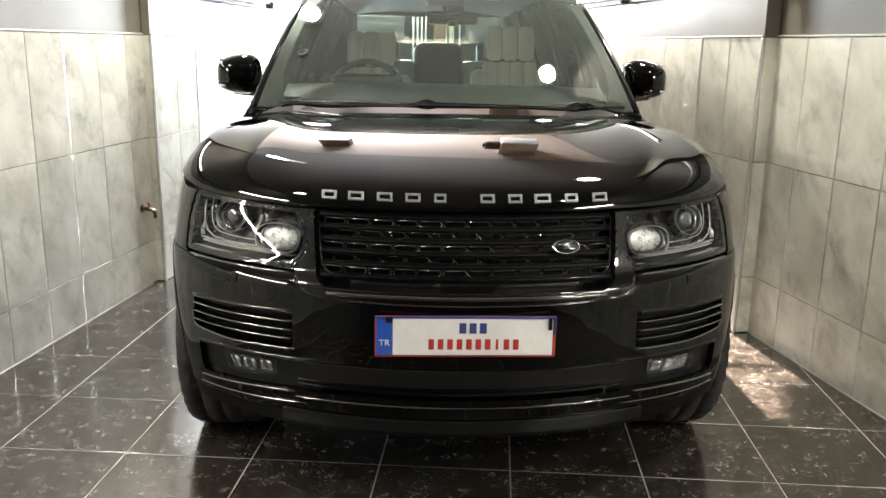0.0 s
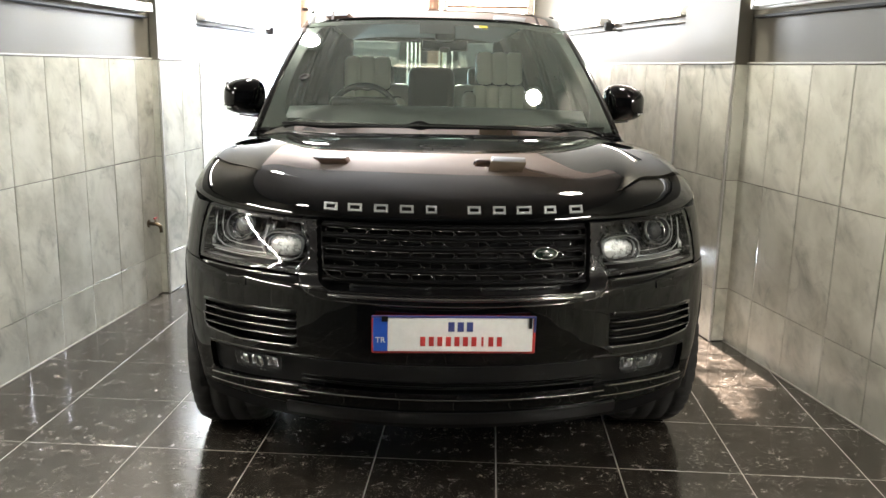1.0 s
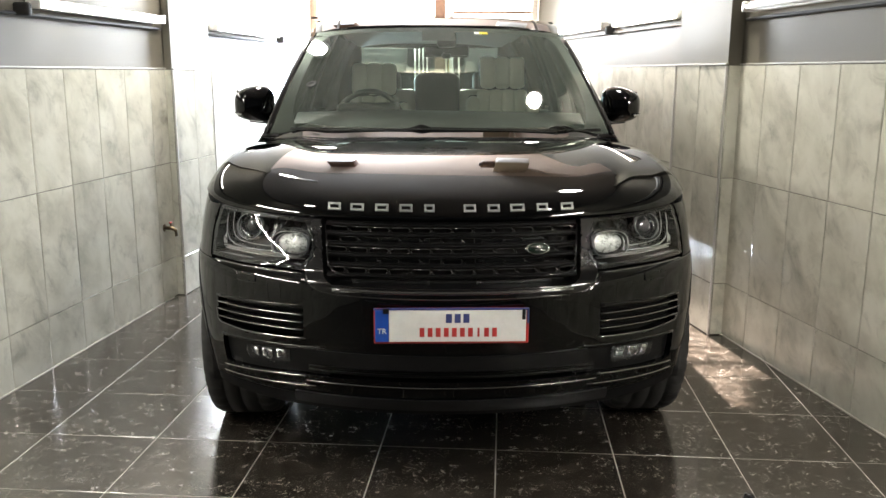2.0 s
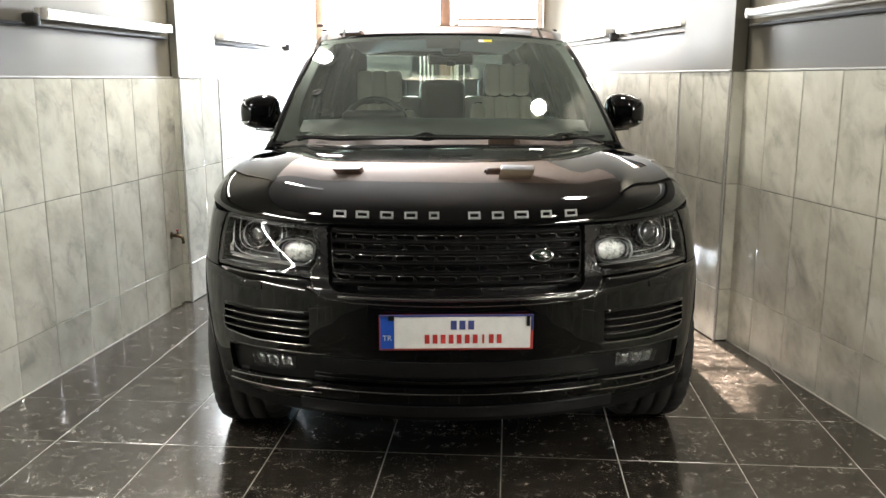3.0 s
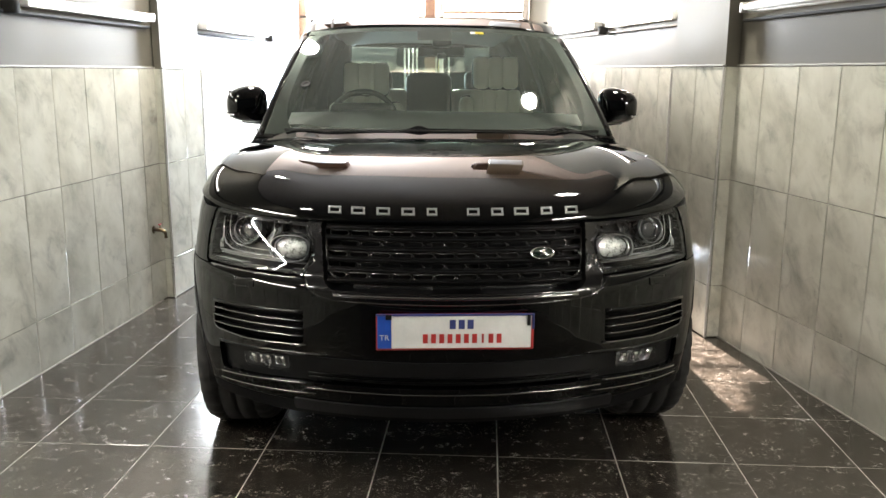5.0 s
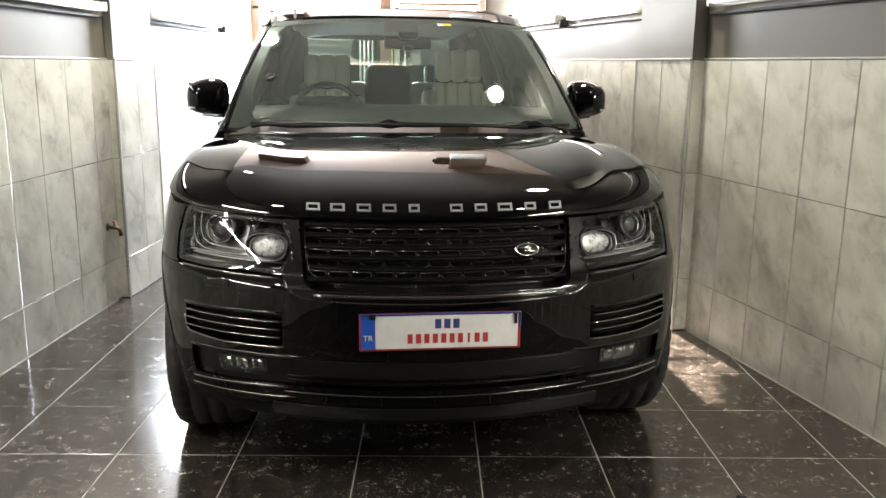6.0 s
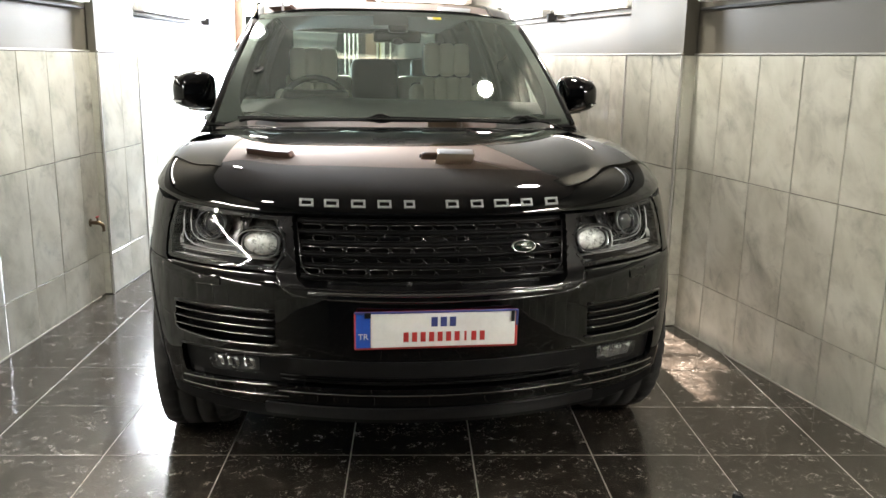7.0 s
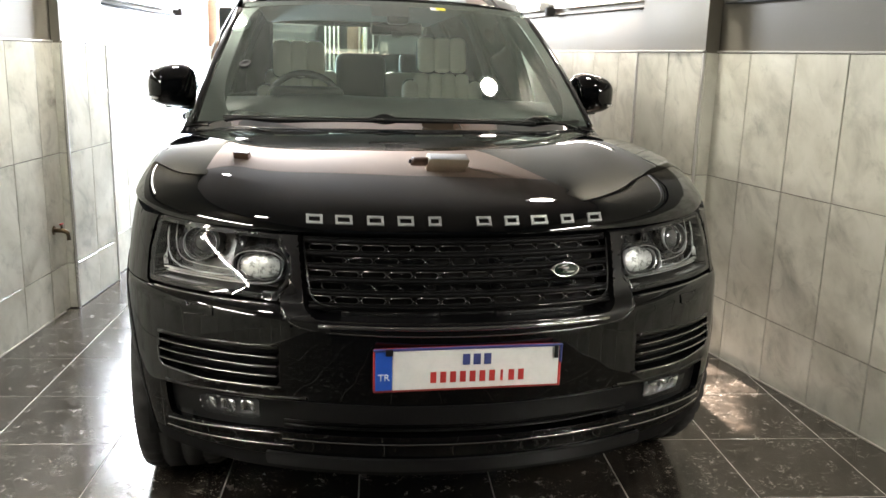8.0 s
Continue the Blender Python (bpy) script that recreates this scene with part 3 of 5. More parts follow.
def bumper_details(side):
    # the bumper's rolled upper edge under the lamp, and the flush cover of the lamp washer
    part("bumper_crown", tube(line(.52, .7635, .86, .7665, 20, -0.002, side), 0.0034, 8), EDGE, CAR)
    part("washer_cover", panel(lambda x, y, z: poly_gap([(.688, .744), (.762, .740), (.762, .722), (.688, .725)], 0.004)(np.abs(x), z), side * q_at(.67), side * q_at(.78), 0.71, 0.755, 0.004, off=0.0035, rim=0.004), CAR_PAINT, CAR, "flush lamp washer cover")
    part("cover_line", tube(line(.688, .7215, .762, .7185, 8, 0.002, side), 0.0016, 6), EDGE, CAR)


both(bumper_details)


def fog(side):
    bay = part("fog_lamp_bay", panel(lambda x, y, z: FOG_BAY(np.abs(x), z) - 0.012, side * q_at(.41), side * q_at(.86), 0.38, 0.53, 0.02, off=-0.020, rim=0), SATIN, CAR, "black fog lamp recess")
    part("lamp_housing", panel(lambda x, y, z: poly_gap([(.572, .492), (.716, .480), (.708, .448), (.572, .456)], 0.006)(np.abs(x), z), side * q_at(.55), side * q_at(.74), 0.43, 0.51, 0.006, off=-0.016, rim=0.012), FOG_GREY, bay)
    for k, x in enumerate((.588, .606, .640, .662, .694)):
        p = skin(side * q_at(x), 0.4775 - (x - .588) * 0.085, -0.013)
        ob = part("reflector", box((0, 0, 0), (0.018 if k % 2 else 0.026, 0.010, 0.034), 0.003, 1), CHROME, bay, "dim fog lamp reflector facet")
        ob.matrix_local = Matrix.Translation(Vector(p)) @ pose(0, 0, 0, 12, 0, side * 30 + (24 if k % 2 else -18))
    part("lens", panel(lambda x, y, z: poly_gap([(.568, .495), (.720, .482), (.711, .445), (.568, .453)], 0.008)(np.abs(x), z), side * q_at(.55), side * q_at(.74), 0.42, 0.52, 0.006, off=-0.001, rim=0.012), LENS, bay, "clear fog lamp lens")
    part("chrome_bar", tube(line(.505, .4135, .62, .407, 6, 0.004, side) + line(.64, .4055, .825, .388, 8, 0.004, side), 0.0034, 8), EDGE, bay)
    part("bay_lip", strip(line(.43, .5195, .825, .5035, 18, -0.003, side), (0.010, 0.012)), GLOSS, bay)
    part("trim_bar", tube(line(.47, .380, .833, .362, 12, 0.004, side), 0.0026, 8), EDGE, bay)
    return bay


both(fog)

# grille: surround, slats with linking webs, lamp strips, badge
grille = part("grille", panel(lambda x, y, z: np.maximum(GRILLE_IN(x, z) - 0.01, z - 0.95), -0.55, 0.55, 0.72, 0.96, 0.02, off=-0.085, rim=0), VOID, CAR, "gloss black grille with six slotted bars")
part("surround", panel(lambda x, y, z: np.maximum.reduce([GRILLE_OUT(x, z), -GRILLE_IN(x, z), z - 0.937, -(HEADLAMP(np.abs(x), z) - 0.004)]), -0.56, 0.56, 0.69, 0.945, 0.004, off=0.004, rim=0.075), GLOSS, grille, "glossy black grille surround")
part("surround_lip", tube(line(-.40, .7265, .40, .7265, 30, 0.006), 0.006, 8), EDGE, grille)
edge_x, edge_z = [.0, .12, .24, .34, .42, .455, .476, .487, .495, .502], [.7045, .7047, .7055, .7075, .713, .720, .731, .744, .758, .764]
part("surround_edge", tube(on_skin([-x for x in edge_x[:0:-1]] + edge_x, edge_z[:0:-1] + edge_z, 0.002), 0.0026, 6), EDGE, grille)
SLATS = (.921, .889, .857, .825, .793, .762)


def half_width(z):
    return 0.455 if z > 0.9 else 0.455 - (0.9 - z) * 0.16


hex_path = [(0.0345, 0, 0), (0.026, 0, 0.0095), (-0.026, 0, 0.0095), (-0.0345, 0, 0), (-0.026, 0, -0.0095), (0.026, 0, -0.0095), (0.0345, 0, 0)]
link_mesh = None
LINK = surface("grille_web", (0.016, 0.016, 0.0165), (0.026, 0.026, 0.0265), 10, (0.16, 0.26), coat=1.0, fine=240, specular=0.5)
for k, z in enumerate(SLATS):
    w = half_width(z)
    part("slat", strip(line(-w, z, w, z, 40, -0.030), (0.028, 0.0125)), BLACK_MATT, grille)
    part("slat_edge", strip(line(-w, z + 0.0095, w, z + 0.0095, 40, -0.016), (0.006, 0.003)), BLACK_MATT, grille)
    for i in range(13):
        x = (i - 6 + (0.5 if k % 2 else 0.0)) * 0.0735
        if abs(x) > w - 0.022 or k == 0:
            continue
        p = Vector(skin(q_at(x), z + 0.016, -0.020 if k % 2 else -0.028))
        m = Matrix.Translation(p) @ pose(0, 0, 0, -18, 0, math.degrees(x * 0.7))
        if link_mesh is None:
            link_mesh = part("link", tube(hex_path, 0.0017, 6, cap=False), LINK, grille)
            link_mesh.matrix_local = m
        else:
            again("link", link_mesh.data, grille, m)
inner_x, inner_z = [.0, .20, .36, .395, .413, .424, .432, .448], [.7675, .7675, .768, .772, .781, .795, .83, .922]
part("inner_edge", tube(on_skin([-x for x in inner_x[:0:-1]] + inner_x, inner_z[:0:-1] + inner_z, -0.001), 0.0024, 6), GLOSS, grille)
for side in (-1, 1):
    for z in (0.872, 0.810, 0.745):
        x0, x1 = (.082, .350)
        a = part("light_strip", strip(line(x0, z, x1, z, 12, -0.052, side), (0.020, 0.022)), SATIN, grille, "unlit emergency light strip behind the grille")
        for i in range(12):
            x = x0 + 0.012 + i * (x1 - x0 - 0.024) / 11
            p = Vector(skin(side * q_at(x), z, -0.040))
            bead = box((0, 0, 0), (0.014, 0.006, 0.014), 0.003, 1)
            ob = part("diode", bead, LENS, a)
            ob.matrix_local = Matrix.Translation(p)
bp = Vector(skin(q_at(.293), .850, 0.0))
bm = lathe([(0.0, -0.006), (0.8, -0.006), (0.86, -0.008), (0.96, -0.008), (1.0, -0.004), (1.0, 0.004)], 40, "Y")
for v in bm.verts:
    v.co = Vector((v.co.x * 0.043, v.co.y, v.co.z * 0.0215))
badge = part("badge", bm, CHROME, grille, "small oval chrome badge with dark green centre")
badge.matrix_local = Matrix.Translation(bp) @ pose(0, 0, 0, -14, 0, 9)
bm = lathe([(0.0, -0.0085), (0.78, -0.0085), (0.82, -0.006)], 40, "Y")
for v in bm.verts:
    v.co = Vector((v.co.x * 0.043, v.co.y, v.co.z * 0.0215))
enamel = part("enamel", bm, BADGE, badge)
for x, z, w in ((-0.008, 0.005, 0.034), (0.008, -0.006, 0.034)):
    part("mark", box((x, -0.0092, z), (w, 0.0012, 0.006), 0.0004, 1), CHROME, badge)


# headlamps
def headlamp(side):
    q0, q1 = side * q_at(.46), side * q_at(.90)
    body = part("headlamp", panel(lambda x, y, z: HEADLAMP(np.abs(x), z), q0, q1, 0.76, 0.965, 0.008, off=-0.075, rim=0), LAMP_GREY, CAR, "clear headlamp with round and oval lamps")
    part("lamp_rim", panel(lambda x, y, z: np.maximum(HEADLAMP(np.abs(x), z), -HEADLAMP(np.abs(x), z) - 0.012), q0, q1, 0.76, 0.965, 0.005, off=-0.006, rim=0.07), GLOSS, body)

    def ring(name, x, z, rx, rz, off, depth, thick, material, turn, squash=2.0):
        k = np.linspace(0, 2 * math.pi, 41)[:-1]
        c, s = np.cos(k), np.sin(k)
        ex, ez = np.sign(c) * np.abs(c) ** (2 / squash), np.sign(s) * np.abs(s) ** (2 / squash)
        bm = bmesh.new()
        loops = []
        for grow, y in ((1.0, 0.0), (1.0, -depth), (1.0 + thick * 0.5 / rx, -depth - 0.003), (1.0 + thick / rx, -depth), (1.0 + thick / rx, 0.01)):
            loops.append([bm.verts.new((a * rx * grow, y, b * rz * (1 + (grow - 1) * rx / rz))) for a, b in zip(ex, ez)])
        for a, b in zip(loops, loops[1:]):
            for i in range(40):
                bm.faces.new((a[i], a[(i + 1) % 40], b[(i + 1) % 40], b[i]))
        bmesh.ops.recalc_face_normals(bm, faces=bm.faces[:])
        ob = part(name, bm, material, body)
        ob.matrix_local = Matrix.Translation(Vector(skin(side * q_at(x), z, off))) @ pose(0, 0, 0, -16, 0, side * turn)
        return ob

    ring("oval_shell", .575, .848, .070, .042, -0.050, 0.036, 0.004, LAMP_GREY, 20, 2.7)
    ring("oval_bezel", .575, .848, .0705, .0425, -0.014, 0.004, 0.0026, RING, 20, 2.7)
    ring("oval_inner", .575, .848, .060, .034, -0.022, 0.003, 0.0017, RING, 20, 2.7)
    ring("round_shell", .762, .887, .052, .047, -0.062, 0.026, 0.004, LAMP_GREY, 25)
    ring("round_bezel", .762, .887, .0525, .0475, -0.036, 0.003, 0.0015, RING, 25)
    ring("round_inner", .762, .887, .041, .037, -0.048, 0.003, 0.0010, TRIM_DARK, 25)
    for x, z, rx, rz, turn, off in ((.762, .887, .039, .036, 25, -0.058), (.575, .848, .062, .036, 20, -0.034)):
        dome = bmesh.new()
        bmesh.ops.create_uvsphere(dome, u_segments=24, v_segments=12, radius=1.0)
        for v in dome.verts:
            v.co = Vector((v.co.x * rx, v.co.y * (0.022 if rx < 0.05 else 0.012), v.co.z * rz))
        ob = part("projector", dome, LENS_DARK if rx < 0.05 else FACET, body, "glassy headlamp projector")
        ob.matrix_local = Matrix.Translation(Vector(skin(side * q_at(x), z, off))) @ pose(0, 0, 0, -16, 0, side * turn)
    # light guide: from the outer upper corner round under the lamps
    path = on_skin([.870, .868, .860, .845, .815, .76, .70, .655], [.930, .89, .855, .833, .819, .814, .814, .815], -0.035, side)
    part("light_guide", tube(path, 0.0024, 8), RING, body, "pale curved running-light guide")
    path = on_skin([.852, .850, .843, .830, .806, .76, .70, .665], [.925, .89, .863, .845, .834, .829, .828, .828], -0.045, side)
    part("inner_guide", tube(path, 0.0014, 8), GUIDE, body)
    for z in (.8075,):
        part("reflector_rib", strip(on_skin(np.linspace(.55, .868, 14), np.linspace(z - 0.002, z + 0.002, 14), -0.038, side), (0.012, 0.0018)), GUIDE, body)
    part("corner_reflector", strip(on_skin([.879, .879, .876, .868], [.915, .88, .845, .815], -0.040, side), (0.012, 0.004)), FACET, body)
    path = on_skin([.882, .882, .878], [.925, .87, .80], -0.028, side)
    part("side_guide", tube(path, 0.0045, 8), TRIM_DARK, body)
    part("lower_bar", strip(on_skin(np.linspace(.53, .872, 14), np.linspace(.783, .786, 14), -0.03, side), (0.02, 0.0035)), RING, body)
    part("under_bar", strip(on_skin(np.linspace(.53, .86, 14), np.linspace(.799, .801, 14), -0.045, side), (0.02, 0.004)), GUIDE, body)
    part("divider", strip(on_skin([.640, .645, .652], [.925, .90, .862], -0.05, side), (0.03, 0.006)), LAMP_GREY, body)
    part("lens", panel(lambda x, y, z: HEADLAMP(np.abs(x), z) + 0.003, q0, q1, 0.76, 0.965, 0.010, off=-0.001, rim=0.004), LENS, body, "clear headlamp cover")
    return body


LENS_DARK = surface("projector_glass", (0.012, 0.013, 0.015), (0.03, 0.032, 0.035), 20, (0.03, 0.08), coat=1.0)
FACET = surface("faceted_reflector", (0.22, 0.222, 0.215), (0.74, 0.75, 0.73), 55, (0.2, 0.4), metal=0.45, bump=0.8, fine=90)
GUIDE = surface("light_guide_plastic", (0.26, 0.26, 0.255), (0.34, 0.34, 0.335), 30, (0.25, 0.4))
both(headlamp)

# number plate in its frame
plate = part("number_plate", box((-0.008, 0.022, 0.618), (0.516, 0.012, 0.122), 0.004), RED, CAR, "white plate with blue strip and red edge", smooth=False)
part("plate_face", box((0.012, 0.0135, 0.6195), (0.456, 0.006, 0.109), 0.002), PLATE_WHITE, plate, smooth=False)
part("blue_strip", box((-0.239, 0.0135, 0.6195), (0.045, 0.006, 0.109), 0.002), PLATE_BLUE, plate, smooth=False)
part("upper_edge", box((-0.008, 0.014, 0.6775), (0.516, 0.010, 0.006), 0.002), NAVY, plate, smooth=False)
part("side_edge", box((0.2465, 0.014, 0.653), (0.006, 0.010, 0.05), 0.002), NAVY, plate, smooth=False)
for x, w, h, z in ((0.232, 0.011, 0.036, 0.660), (-0.225, 0.020, 0.018, 0.672)):
    part("clip", box((x, 0.008, z), (w, 0.006, h), 0.002), SATIN, plate, "black plate clip", smooth=False)
for i in range(3):
    part("print_bar", box((0.012 + (i - 1) * 0.029, 0.0102, 0.646), (0.020, 0.0014, 0.031), 0.0004, 1), NAVY, plate, smooth=False)
for i in range(10):
    part("print_bar", box((-0.106 + i * 0.0268, 0.0102, 0.598), (0.016 if i != 7 else 0.007, 0.0014, 0.031), 0.0004, 1), RED, plate, smooth=False)
fc = bpy.data.curves.new("country_mark", "FONT")
fc.body, fc.size, fc.extrude, fc.align_x = "TR", 0.026, 0.0008, "CENTER"
mark_src = bpy.data.objects.new("country_mark", fc)
mark_mesh = bpy.data.meshes.new_from_object(mark_src)
bpy.data.objects.remove(mark_src)
mark_mesh.materials.clear()
mark_mesh.materials.append(PLATE_WHITE)
again("country_mark", mark_mesh, plate, Matrix.Translation((-0.239, 0.0095, 0.594)) @ pose(0, 0, 0, 90, 0, 0))

plate.matrix_local = Matrix.Translation((0, -0.022, 0.618)) @ Matrix.Diagonal((0.985, 1, 0.985, 1)) @ Matrix.Translation((0, 0, -0.616))

# bonnet: a clamshell that rises from its outline
FRONT_EDGE = 0.160


def outline_gap(x, y):
    """How far inside the bonnet's outline a plan point lies."""
    ax = np.abs(x)
    deep = NOSE - FRONT_EDGE
    yy = np.clip((y - FRONT_EDGE) / deep, -0.2, 1.0)
    r = np.hypot(ax / (0.945), 1 - yy)
    front = (1 - r) / (np.hypot(ax / 0.945 ** 2, (1 - yy) / deep) + 1e-6) * r
    side = 0.945 - np.clip(y - NOSE, 0, 1) * 0.03 - ax
    return np.where(y < NOSE, front, side)


RISE = ([0.0, 0.2, 0.22, 0.25, 0.28, 0.32, 0.36, 0.4, 0.46, 0.52, 0.6, 0.68, 0.78, 0.87, 0.95, 1.05, 1.17, 1.7],
        [0.333, 0.333, 0.267, 0.259, 0.264, 0.259, 0.248, 0.233, 0.215, 0.199, 0.183, 0.17, 0.15, 0.118, 0.087, 0.064, 0.058, 0.05])
RUN = np.linspace(-0.2, 2.0, 441)
CROWN = np.cumsum(np.interp(RUN, *RISE)) * (RUN[1] - RUN[0])
CROWN += 1.1617 - np.interp(1.17, RUN, CROWN)


def bonnet_z(x, y):
    ax = np.abs(x)
    d = np.maximum(outline_gap(x, y), 0)
    back = np.clip((y - 0.45) / 1.1, 0, 1)
    edge = 0.946 + 0.012 * np.clip((ax - .7) / .2, 0, 1) + 0.115 * back ** 0.8
    shift = (NOSE - FRONT_EDGE) * (1 - np.sqrt(np.maximum(1 - (ax / 0.945) ** 2, 0)))
    along = y - 0.7 * shift * np.exp(-np.maximum(y - FRONT_EDGE - shift, 0) / 0.30)
    top = np.interp(along, RUN, CROWN) + 0.012 * np.exp(-((ax - 0.66) / 0.10) ** 2) * np.clip(d / 0.15, 0, 1) - 0.024 * (ax / 0.93) ** 4 + 0.010 * np.exp(-(ax / 0.5) ** 4)
    rel = np.maximum(1.295 + 0.345 * (ax / 0.84) ** 2 - y, 0)
    top = top - (0.226 + 0.17 * ax ** 2) * np.minimum(rel, 0.128 + 0.06 * ax ** 2) * np.exp(-np.maximum(rel - 0.128 - 0.06 * ax ** 2, 0) / 0.35)
    return edge + np.maximum(top - edge, 0.0) * (1 - np.exp(-(d / 0.020) ** 0.75))


th = np.linspace(-math.pi / 2, math.pi / 2, 121)
th = np.sign(th) * (math.pi / 2) * (1 - (1 - np.abs(th) / (math.pi / 2)) ** 1.25)
v = np.linspace(0, 1, 130) ** 1.7
TH, V = np.meshgrid(th, v)
ox, oy = 0.945 * np.sin(TH), NOSE - (NOSE - FRONT_EDGE) * np.cos(TH)
cx = 0.915 * np.sin(TH)
cy = 1.295 + 0.345 * (cx / 0.84) ** 2
BX, BY = ox + (cx - ox) * V, oy + (cy - oy) * V
pts = np.stack([BX, BY, bonnet_z(BX, BY)], -1)
under = pts[:1].copy()
under[..., 2] -= 0.02
under[..., 1] += 0.03
pts = np.concatenate([under, pts])
bonnet = part("bonnet", grid(pts), CAR_PAINT, CAR, "glossy black clamshell bonnet reflecting the lamps")
# ten plain silver frames stand where the maker's lettering is
for x0, x1 in ((-.429, -.377), (-.351, -.297), (-.266, -.213), (-.183, -.131), (-.099, -.056), (.035, .085), (.117, .166), (.195, .252), (.288, .335), (.374, .427)):
    ps = []
    for z in (0.968, 0.990):
        for x in (x0 + 0.004, x1 - 0.004):
            lo, hi = 0.0, 0.3
            for _ in range(24):
                mid = (lo + hi) / 2
                yy = NOSE - (NOSE - FRONT_EDGE) * math.cos(math.asin(x / 0.945)) + mid
                lo, hi = (mid, hi) if float(bonnet_z(np.array(x), np.array(yy))) < z else (lo, mid)
            ps.append(Vector((x, yy, z)))
    nrm = (ps[1] - ps[0]).cross(ps[2] - ps[0]).normalized()
    bm = bmesh.new()
    at = lambda a, b: ps[0].lerp(ps[1], a).lerp(ps[2].lerp(ps[3], a), b)
    ia, ib = 0.0068 / (x1 - x0 - 0.008), 0.25
    rims = [[at(a, b) for a, b in ((0, 0), (1, 0), (1, 1), (0, 1))], [at(a, b) for a, b in ((ia, ib), (1 - ia, ib), (1 - ia, 1 - ib), (ia, 1 - ib))]]
    outer, inner = [[(bm.verts.new(p + nrm * -0.006), bm.verts.new(p + nrm * 0.005)) for p in r] for r in rims]
    for i in range(4):
        j = (i + 1) % 4
        bm.faces.new((outer[i][1], outer[j][1], inner[j][1], inner[i][1]))
        bm.faces.new((outer[i][0], outer[j][0], outer[j][1], outer[i][1]))
        bm.faces.new((inner[i][0], inner[j][0], inner[j][1], inner[i][1]))
        bm.faces.new((outer[i][0], outer[j][0], inner[j][0], inner[i][0]))
    bmesh.ops.recalc_face_normals(bm, faces=bm.faces[:])
    part("letter_block", bm, SILVER, bonnet, "plain silver frame", smooth=False)


# fenders, doors, quarters and tail
def edge_height(x, y):
    ax = np.abs(x)
    back = np.clip((y - 0.45) / 1.1, 0, 1)
    return 0.946 + 0.012 * np.clip((ax - .7) / .2, 0, 1) + 0.115 * back ** 0.8 - 0.004


def side_q(y):
    return QF + y - NOSE


def fender(side):
    def gap(x, y, z):
        ax = np.abs(x)
        return np.maximum.reduce([z - edge_height(ax, y), 0.32 - z, -arch_gap(y, z, 0.03), y - 1.62, 0.768 - z - (y > 0.6) * 1.0, -(HEADLAMP(ax, z) - 0.004), 0.60 - y - (z > 0.768) * 1.0, 0.87 - ax])
    ob = part("fender", panel(gap, side * q_at(.84), side * side_q(1.63), 0.30, 1.08, 0.014, rim=0.02), CAR_PAINT, CAR, "glossy black front fender")
    part("arch_trim", panel(lambda x, y, z: np.maximum.reduce([np.hypot(y - WHEEL_F, z - WHEEL_Z) - ARCH - 0.034, ARCH - 0.004 - np.hypot(y - WHEEL_F, z - WHEEL_Z), 0.30 - z]), side * q_at(.84), side * side_q(1.4), 0.26, 0.86, 0.010, off=0.002, rim=0.05), SATIN, ob, "satin black wheel arch moulding")
    return ob


both(fender)


def body_side(side):
    for name, ya, yb in (("front_door", 1.63, 2.72), ("rear_door", 2.73, 3.62)):
        def gap(x, y, z, ya=ya, yb=yb):
            return np.maximum.reduce([ya - y, y - yb, z - 1.125, 0.42 - z, -arch_gap(y, z, 0.03)])
        door = part(name, panel(gap, side * side_q(ya - 0.01), side * side_q(yb + 0.01), 0.41, 1.14, 0.03, rim=0.02), CAR_PAINT, CAR, "glossy black car door")
        c = skin(side * side_q(yb - 0.18), 1.02, 0.025)
        part("handle", box(c, (0.02, 0.20, 0.028), 0.008), CAR_PAINT, door)

    def quarter(x, y, z):
        return np.maximum.reduce([3.63 - y, z - 1.125, 0.32 - z, -arch_gap(y, z, 0.03), (x * side < 0.0) * 1.0 + 0.62 - np.abs(x)])
    q = part("rear_quarter", panel(quarter, side * side_q(3.60), side * (QB + QF), 0.31, 1.14, 0.03, rim=0.02), CAR_PAINT, CAR, "glossy black rear quarter panel")
    part("arch_trim", panel(lambda x, y, z: np.maximum.reduce([np.hypot(y - WHEEL_B, z - WHEEL_Z) - ARCH - 0.034, ARCH - 0.004 - np.hypot(y - WHEEL_B, z - WHEEL_Z), 0.27 - z]), side * side_q(3.3), side * side_q(4.3), 0.26, 0.86, 0.014, off=0.010, rim=0.05), SATIN, q)
    part("tail_lamp", panel(lambda x, y, z: np.maximum(np.abs(z - 0.93) - 0.13, np.abs(np.abs(x) - 0.83) - 0.09), side * (QB + 0.2), side * (QB + QF), 0.78, 1.08, 0.015, off=0.006, rim=0.02), RED, q, "red tail lamp")
    part("sill", panel(lambda x, y, z: np.maximum.reduce([z - 0.412, 0.27 - z, -arch_gap(y, z, 0.03), 1.15 - y, y - 3.5]), side * side_q(1.1), side * side_q(3.5), 0.26, 0.42, 0.03, off=-0.01, rim=0.08), SATIN, CAR, "satin black sill")


both(body_side)
part("tailgate", panel(lambda x, y, z: np.maximum.reduce([np.abs(x) - 0.61, z - 1.125, 0.32 - z]), QB + 0.4, 2 * (QB + QF) - QB - 0.4, 0.31, 1.14, 0.03, rim=0.02, place=lambda q, z, off: skin(np.where(q > QB + QF, q - 2 * (QB + QF), q), z, off)), CAR_PAINT, CAR, "glossy black tailgate")
part("underbody", box((0, 2.5, 0.33), (1.5, 4.3, 0.14), 0.03), VOID, CAR, "dark underbody")


